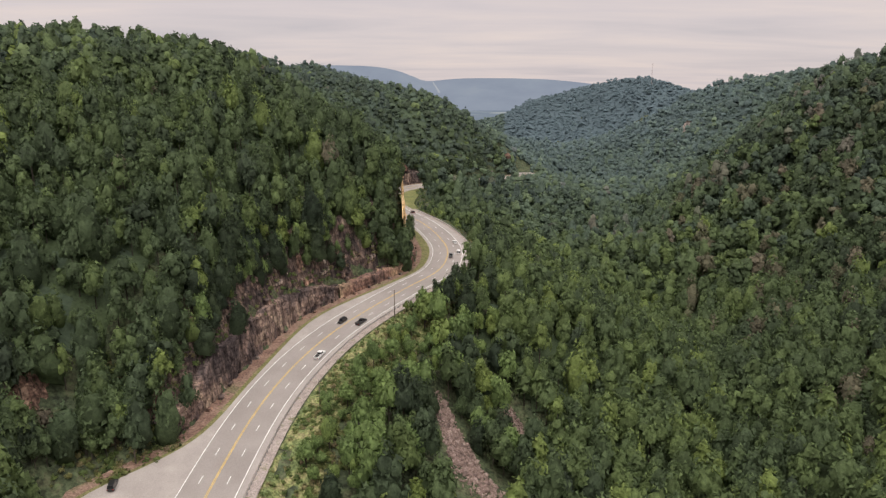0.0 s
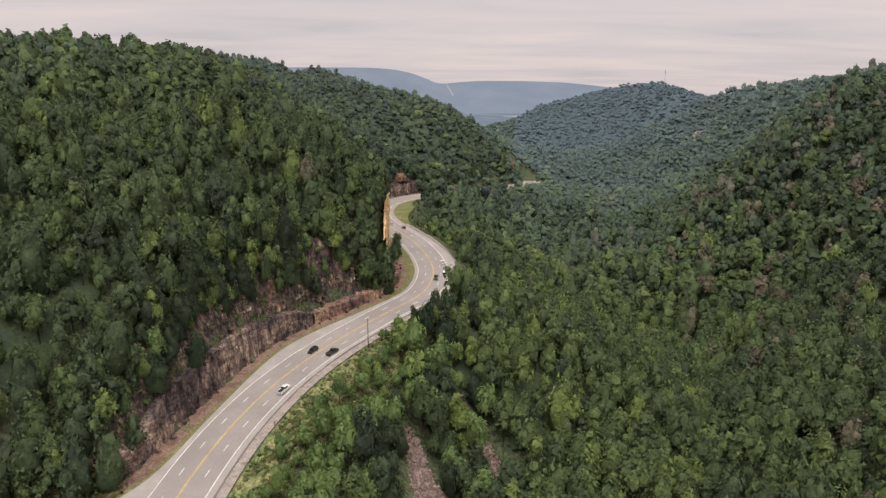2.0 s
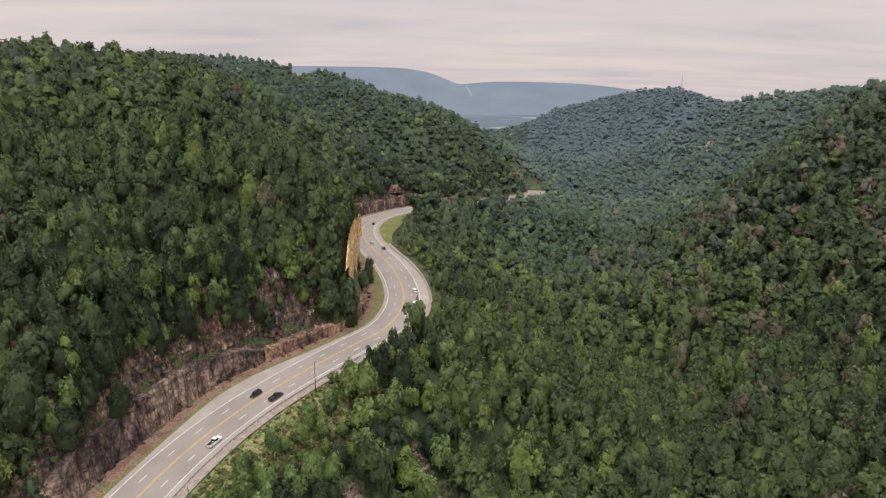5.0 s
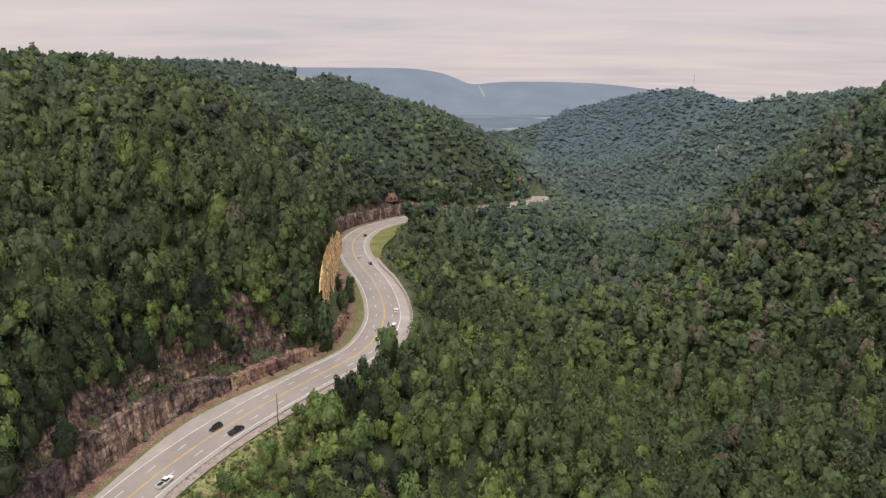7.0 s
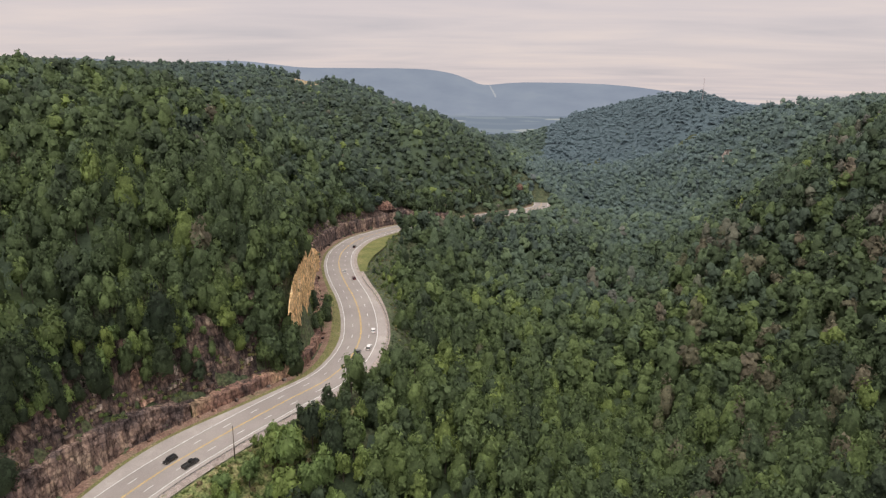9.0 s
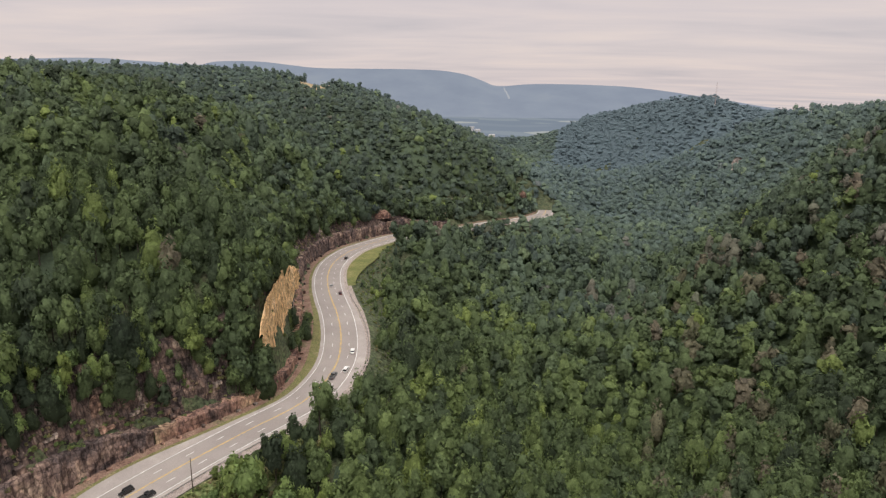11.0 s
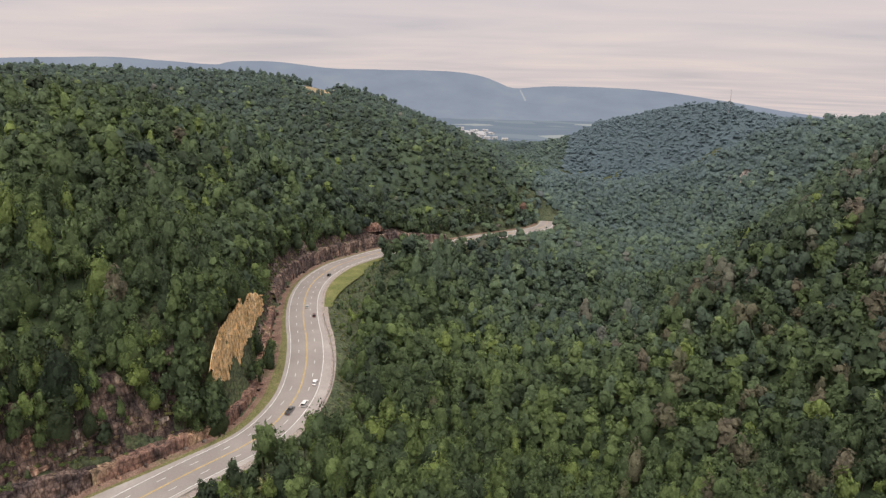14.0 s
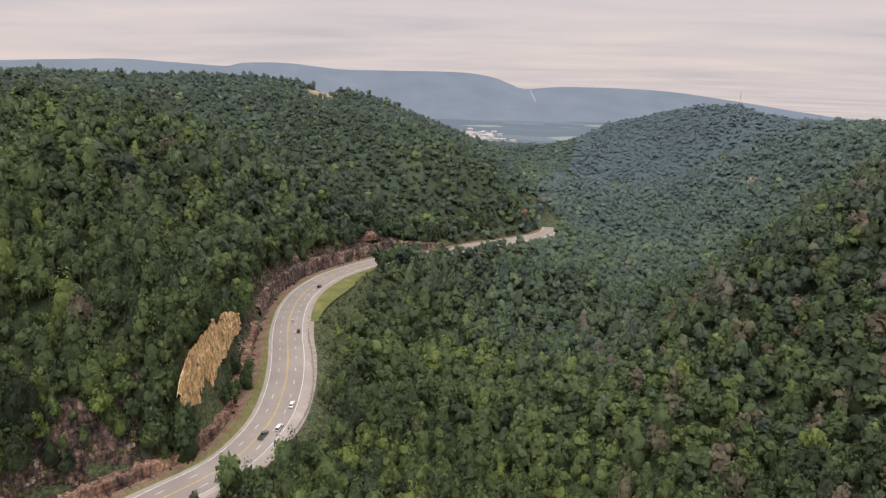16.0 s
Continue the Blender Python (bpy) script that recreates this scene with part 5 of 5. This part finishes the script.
def vehicle(kind, colour, label):
    """A car, estate or pickup that points along +y, its tyres on z = 0."""
    e = tagged(new("pickup_truck" if kind == "pickup" else "car"), label, "pickup" if kind == "pickup" else "car", "vehicles on the highway")
    w, l, h = (1.0, 2.85, 1.05) if kind == "pickup" else (0.92, 2.35, 0.86)
    mat = PAINT[colour]
    bm = bmesh.new()
    box(bm, (-w, -l, 0.34), (w, l, h), (0.94, 0.97))
    body = part("body", softened("body", bm, mat, 0.12), e)
    bm = bmesh.new()
    if kind == "pickup":
        box(bm, (-w * 0.9, -0.35, h - 0.05), (w * 0.9, 1.5, 1.8), (0.84, 0.66), (0, -0.12))
    elif kind == "suv":
        box(bm, (-w * 0.92, -2.2, h - 0.05), (w * 0.92, 1.15, 1.66), (0.84, 0.80), (0, -0.12))
    else:
        box(bm, (-w * 0.92, -1.75, h - 0.05), (w * 0.92, 1.05, 1.42), (0.82, 0.58), (0, -0.1))
    cabin = part("cabin", softened("cabin", bm, GLASS, 0.06), e, "dark tinted windows")
    vs = np.array([v.co[:] for v in cabin.data.vertices])
    hi = vs[vs[:, 2] > vs[:, 2].max() - 0.08]
    bm = bmesh.new()
    box(bm, (hi[:, 0].min() - 0.03, hi[:, 1].min() - 0.04, hi[:, 2].max() - 0.05), (hi[:, 0].max() + 0.03, hi[:, 1].max() + 0.04, hi[:, 2].max() + 0.035), (0.95, 0.97))
    part("roof", softened("roof", bm, mat, 0.03), cabin, "painted roof panel")
    if kind == "pickup":
        bm = bmesh.new()
        box(bm, (-w * 0.8, -l * 0.95, h - 0.02), (w * 0.8, -0.5, h + 0.012))
        part("bed", from_bm("bed", bm, RUBBER), body, "dark open load bed")
        for sx in (-1, 1):
            bm = bmesh.new()
            box(bm, (sx * w * 0.88 - 0.06, -l * 0.97, h - 0.05), (sx * w * 0.88 + 0.06, -0.4, h + 0.2), (0.9, 1))
            part("bed_side", from_bm("bed_side", bm, mat), body)
        bm = bmesh.new()
        box(bm, (-w * 0.9, -l * 0.98, h - 0.05), (w * 0.9, -l * 0.94, h + 0.2))
        part("tailgate", from_bm("tailgate", bm, mat), body)
    for sx in (-1, 1):
        for y in (-l * 0.6, l * 0.62):
            bm = bmesh.new()
            tube(bm, (sx * w * 0.98, y, 0.35), (sx * (w * 0.98 - 0.24), y, 0.35), 0.35, 0.35, 14)
            wheel = part("wheel", from_bm("wheel", bm, RUBBER), e, "black rubber tyre")
            bm = bmesh.new()
            tube(bm, (sx * (w * 0.98 + 0.012), y, 0.35), (sx * (w * 0.98 - 0.05), y, 0.35), 0.21, 0.22, 10)
            part("rim", from_bm("rim", bm, CHROME), wheel, "alloy rim")
        for y, m, n in ((l * 0.975, LAMP, "headlight"), (-l * 0.985, TAIL, "tail_light")):
            bm = bmesh.new()
            box(bm, (sx * w * 0.72 - 0.17, y - 0.04, 0.62), (sx * w * 0.72 + 0.17, y + 0.04, 0.78))
            part(n, from_bm(n, bm, m), e)
        bm = bmesh.new()
        box(bm, (sx * (w + 0.02) - 0.08, 0.85, 0.95), (sx * (w + 0.02) + 0.08, 1.0, 1.09), (0.8, 0.8))
        part("mirror", from_bm("mirror", bm, mat), e)
    return e


def drive(thing, k, lane, north):
    """Stand a vehicle on the road at station k."""
    p = AXIS[k] + RIGHT[k] * lane + np.array([0, 0, 0.01])
    rise = AXIS[k + 1, 2] - AXIS[k - 1, 2]
    yaw = math.atan2(-WAY[k, 0], WAY[k, 1]) + (0 if north else math.pi)
    thing.matrix_world = pose(*p, math.degrees(math.atan2(rise, 2 * STEP)) * (1 if north else -1), 0, math.degrees(yaw))
    return thing


drive(vehicle("suv", "black", "black estate car driving down the inner lane"), at_north(249), -1.9, False)
drive(vehicle("pickup", "black", "black pickup truck in the outer lane by the guard rail"), at_north(250.5), 5.6, True)
drive(vehicle("pickup", "white", "white pickup truck with a dark load bed"), at_north(223), 5.6, True)
drive(vehicle("car", "white", "white saloon car in the bend"), at_north(350), 5.6, True)
drive(vehicle("suv", "white", "white off-road car in the bend"), at_north(334), 5.6, True)
drive(vehicle("pickup", "grey", "dark grey pickup truck near the centre line"), at_north(329), 1.9, True)
drive(vehicle("suv", "maroon", "dark red off-road car on the straight after the bend"), at_north(423), 5.6, True)
drive(vehicle("car", "silver", "silver saloon car on the straight after the bend"), at_north(441), 1.9, True)
drive(vehicle("suv", "black", "black off-road car by the mown grass"), at_north(513), 5.6, True)
parked = vehicle("suv", "black", "black car parked at the edge of the pull-out")
kp = at_north(153)
parked.matrix_world = pose(*(AXIS[kp] + RIGHT[kp] * -25.5 + np.array([0, 0, 0.0])), 0, 0, 12)

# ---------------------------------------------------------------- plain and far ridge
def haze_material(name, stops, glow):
    """Backdrop of distance: mountains some ten kilometres off, with haze painted in and glowing unlit."""
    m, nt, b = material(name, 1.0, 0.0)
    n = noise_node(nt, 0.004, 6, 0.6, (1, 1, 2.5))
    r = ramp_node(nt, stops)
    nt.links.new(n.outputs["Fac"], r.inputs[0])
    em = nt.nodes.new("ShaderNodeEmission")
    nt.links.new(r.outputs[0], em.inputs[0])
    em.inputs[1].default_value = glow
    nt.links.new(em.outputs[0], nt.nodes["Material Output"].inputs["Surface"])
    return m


# Crest of the far ridge from west to east.
CREST = [(-4600, 1000, 150), (-3600, 2500, 180), (-2944, 3140, 193), (-2353, 3638, 228), (-2108, 3796, 219), (-1838, 3946, 204), (-1751, 3989, 223), (-1511, 4095, 230), (-1161, 4220, 198), (-619, 4349, 200),
         (-341, 4388, 178), (-200, 4400, 137), (-95, 4406, 105), (146, 4411, 123), (646, 4377, 114), (1112, 4292, 62), (1480, 4186, 12), (1900, 4030, -20), (3500, 3000, -10), (4600, 1000, 20)]


def far_ridge():
    c = spline(CREST, 40.0)
    c[:, 2] += 9 * fbm(np.arange(len(c)) / 7.0, np.zeros(len(c)), 4)
    rows = []
    for t in np.linspace(0, 1, 14):
        inward = np.stack([-c[:, 0], 300 - c[:, 1]], 1)
        inward /= np.linalg.norm(inward, axis=1)[:, None]
        reach = 620 * t * (1 + 0.5 * fbm(np.arange(len(c)) / 6.0, np.full(len(c), t * 2), 3))
        z = c[:, 2] * (1 - t) ** 1.25 + (-70) * (1 - (1 - t) ** 1.25) + 26 * t * (1 - t) * 4 * fbm(np.arange(len(c)) / 4.0, np.full(len(c), t * 3.0), 4)
        rows.append(np.stack([c[:, 0] + inward[:, 0] * reach, c[:, 1] + inward[:, 1] * reach, z], 1))
    v = np.stack(rows, 1).reshape(-1, 3)
    n = len(rows)
    i = (np.arange(len(c) - 1)[:, None] * n + np.arange(n - 1)[None, :]).ravel()
    f = np.stack([i, i + 1, i + n + 1, i + n], 1)
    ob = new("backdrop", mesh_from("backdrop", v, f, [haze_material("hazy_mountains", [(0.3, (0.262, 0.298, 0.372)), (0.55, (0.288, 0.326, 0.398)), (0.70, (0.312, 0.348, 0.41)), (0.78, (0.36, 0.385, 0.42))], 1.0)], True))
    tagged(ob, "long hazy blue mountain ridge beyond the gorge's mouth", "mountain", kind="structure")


far_ridge()


def ridge_scar():
    """A pale quarry track that winds down the far ridge."""
    p = spline([(-60, 4356, 93), (-46, 4284, 68), (-37, 4250, 58), (-30, 4226, 47), (-22, 4168, 29)], 8.0)
    t = np.linspace(0, 1, len(p))
    side = (5 + 7 * fbm(t * 6, t * 0 + 1.5, 3))[:, None] * np.array([[1.0, 0, 0]])
    p = p + 9 * fbm(t * 9, t * 0, 2)[:, None] * np.array([[1.0, 0, 0]]) + np.array([0, -14, 5])
    v = np.stack([p - side, p + side], 1).reshape(-1, 3)
    i = np.arange(len(p) - 1) * 2
    tagged(new("backdrop", mesh_from("backdrop", v, np.stack([i, i + 1, i + 3, i + 2], 1), [haze_material("hazy_quarry_track", [(0.3, (0.37, 0.395, 0.44)), (0.7, (0.45, 0.465, 0.49))], 1.0)])),
           "pale winding quarry track on the far ridge", "track", kind="structure")


ridge_scar()


def plain():
    """The broad farmed valley between the gorge's mouth and the far ridge."""
    xs, ys = np.linspace(-2400, 2400, 61), np.linspace(2250, 4250, 41)
    gx, gy = np.meshgrid(xs, ys, indexing="ij")
    x, y = gx.ravel(), gy.ravel()
    z = -58 + 5 * fbm(x / 300, y / 300) - 40 * np.clip((2450 - y) / 200, 0, 1)
    i = (np.arange(60)[:, None] * 41 + np.arange(40)[None, :]).ravel()
    f = np.stack([i, i + 41, i + 42, i + 1], 1)
    m, nt, b = material("hazed_farmland", 1.0, 0.0)
    co, mp, vo = (nt.nodes.new(k) for k in ("ShaderNodeTexCoord", "ShaderNodeMapping", "ShaderNodeTexVoronoi"))
    mp.inputs["Scale"].default_value = (0.0045, 0.006, 0.01)
    nt.links.new(co.outputs["Object"], mp.inputs[0])
    nt.links.new(mp.outputs[0], vo.inputs["Vector"])
    vo.inputs["Scale"].default_value = 1.0
    # Haze blue is mixed into the field colours; the emission below glows unlit.
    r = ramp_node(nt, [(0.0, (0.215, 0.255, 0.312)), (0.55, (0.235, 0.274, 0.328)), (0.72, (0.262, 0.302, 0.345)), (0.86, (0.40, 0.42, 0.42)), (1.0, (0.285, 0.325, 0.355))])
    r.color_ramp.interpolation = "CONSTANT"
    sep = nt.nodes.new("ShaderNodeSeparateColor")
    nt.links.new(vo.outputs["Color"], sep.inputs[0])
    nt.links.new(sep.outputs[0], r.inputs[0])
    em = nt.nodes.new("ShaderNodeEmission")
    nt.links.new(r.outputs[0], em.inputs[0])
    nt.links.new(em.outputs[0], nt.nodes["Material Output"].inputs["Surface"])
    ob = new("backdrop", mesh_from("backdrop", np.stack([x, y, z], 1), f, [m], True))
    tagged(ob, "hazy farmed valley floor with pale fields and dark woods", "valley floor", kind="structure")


plain()


def clearing(name, label, category, mat, x0, x1, y0, y1, height, lift):
    """An open patch with an uneven edge."""
    a, r = np.meshgrid(np.linspace(0, 2 * np.pi, 37), np.linspace(0, 1, 9), indexing="ij")
    edge = 1 + 0.5 * fbm(np.cos(a) * 1.7 + x0, np.sin(a) * 1.7, 3)
    x, y = (x0 + x1) / 2 + (x1 - x0) / 2 * r * edge * np.cos(a), (y0 + y1) / 2 + (y1 - y0) / 2 * r * edge * np.sin(a)
    x, y = x.ravel(), y.ravel()
    z = height(x, y) + lift
    i = (np.arange(36)[:, None] * 9 + np.arange(8)[None, :]).ravel()
    tagged(new(name, mesh_from(name, np.stack([x, y, z], 1), np.stack([i, i + 9, i + 10, i + 1], 1), [mat])), label, category, kind="structure")


clearing("dry_field", "straw-coloured clearing on the wooded plateau's crest", "field", speckled("straw_field", [(0.3, (0.30, 0.24, 0.14)), (0.6, (0.38, 0.30, 0.19)), (0.75, (0.27, 0.26, 0.13))], 0.06, 0.6), -282, -234, 1095, 1222, ground_height, 1.2)
clearing("dry_field", "straw-coloured strip of the clearing that runs downhill", "field", M["lawn"], -252, -222, 1050, 1110, ground_height, 0.9)
clearing("quarry_floor", "pale tan quarry yard beside the valley town", "quarry", speckled("quarry_stone", [(0.3, (0.42, 0.36, 0.31)), (0.7, (0.58, 0.51, 0.45))], 0.02, 0.2), -262, -168, 2560, 2660, lambda x, y: np.full(len(x), -52.0), 0.0)


def buildings():
    """Pale sheds and houses of the small town on the plain, and one house on the eastern rim."""
    rng = np.random.default_rng(3)
    wall_m = paint("pale_building_wall", (0.62, 0.6, 0.58), 0.8)
    roof_m = paint("grey_metal_roof", (0.42, 0.42, 0.43), 0.5)
    pane_m = paint("dark_window_pane", (0.05, 0.055, 0.06), 0.2)

    def house(w, d, h, name, label, category):
        e = tagged(new(name), label, category)
        bm = bmesh.new()
        box(bm, (-w, -d, -2), (w, d, h))
        part("wall", from_bm("wall", bm, wall_m), e)
        bm = bmesh.new()
        box(bm, (-w * 1.05, -d * 1.05, h), (w * 1.05, d * 1.05, h + d * 0.5), (1.0, 0.04))
        part("roof", from_bm("roof", bm, roof_m), e)
        for k in (-1, 0, 1):
            bm = bmesh.new()
            box(bm, (k * w * 0.6 - w * 0.12, -d - 0.06, h * 0.35), (k * w * 0.6 + w * 0.12, -d + 0.05, h * 0.75))
            part("window", from_bm("window", bm, pane_m), e)
        return e

    shed = house(11, 6, 5, "shed", "pale metal-roofed shed in the valley town", "building")
    shed.location = (-236, 2770, -55)
    tagged(shed, group="sheds of the valley town")
    for _ in range(40):
        x, y = rng.normal(-190, 75), rng.normal(2700, 90)
        copy_thing(shed, pose(x, y, -56 + rng.uniform(-1, 2), 0, 0, rng.uniform(-40, 40)))
    home = house(7, 5, 5.5, "house", "small white house among trees on the eastern rim", "house")
    home.location = (424, 722, float(ground_height(np.array([424.0]), np.array([722.0]))[0]) + 6)


buildings()
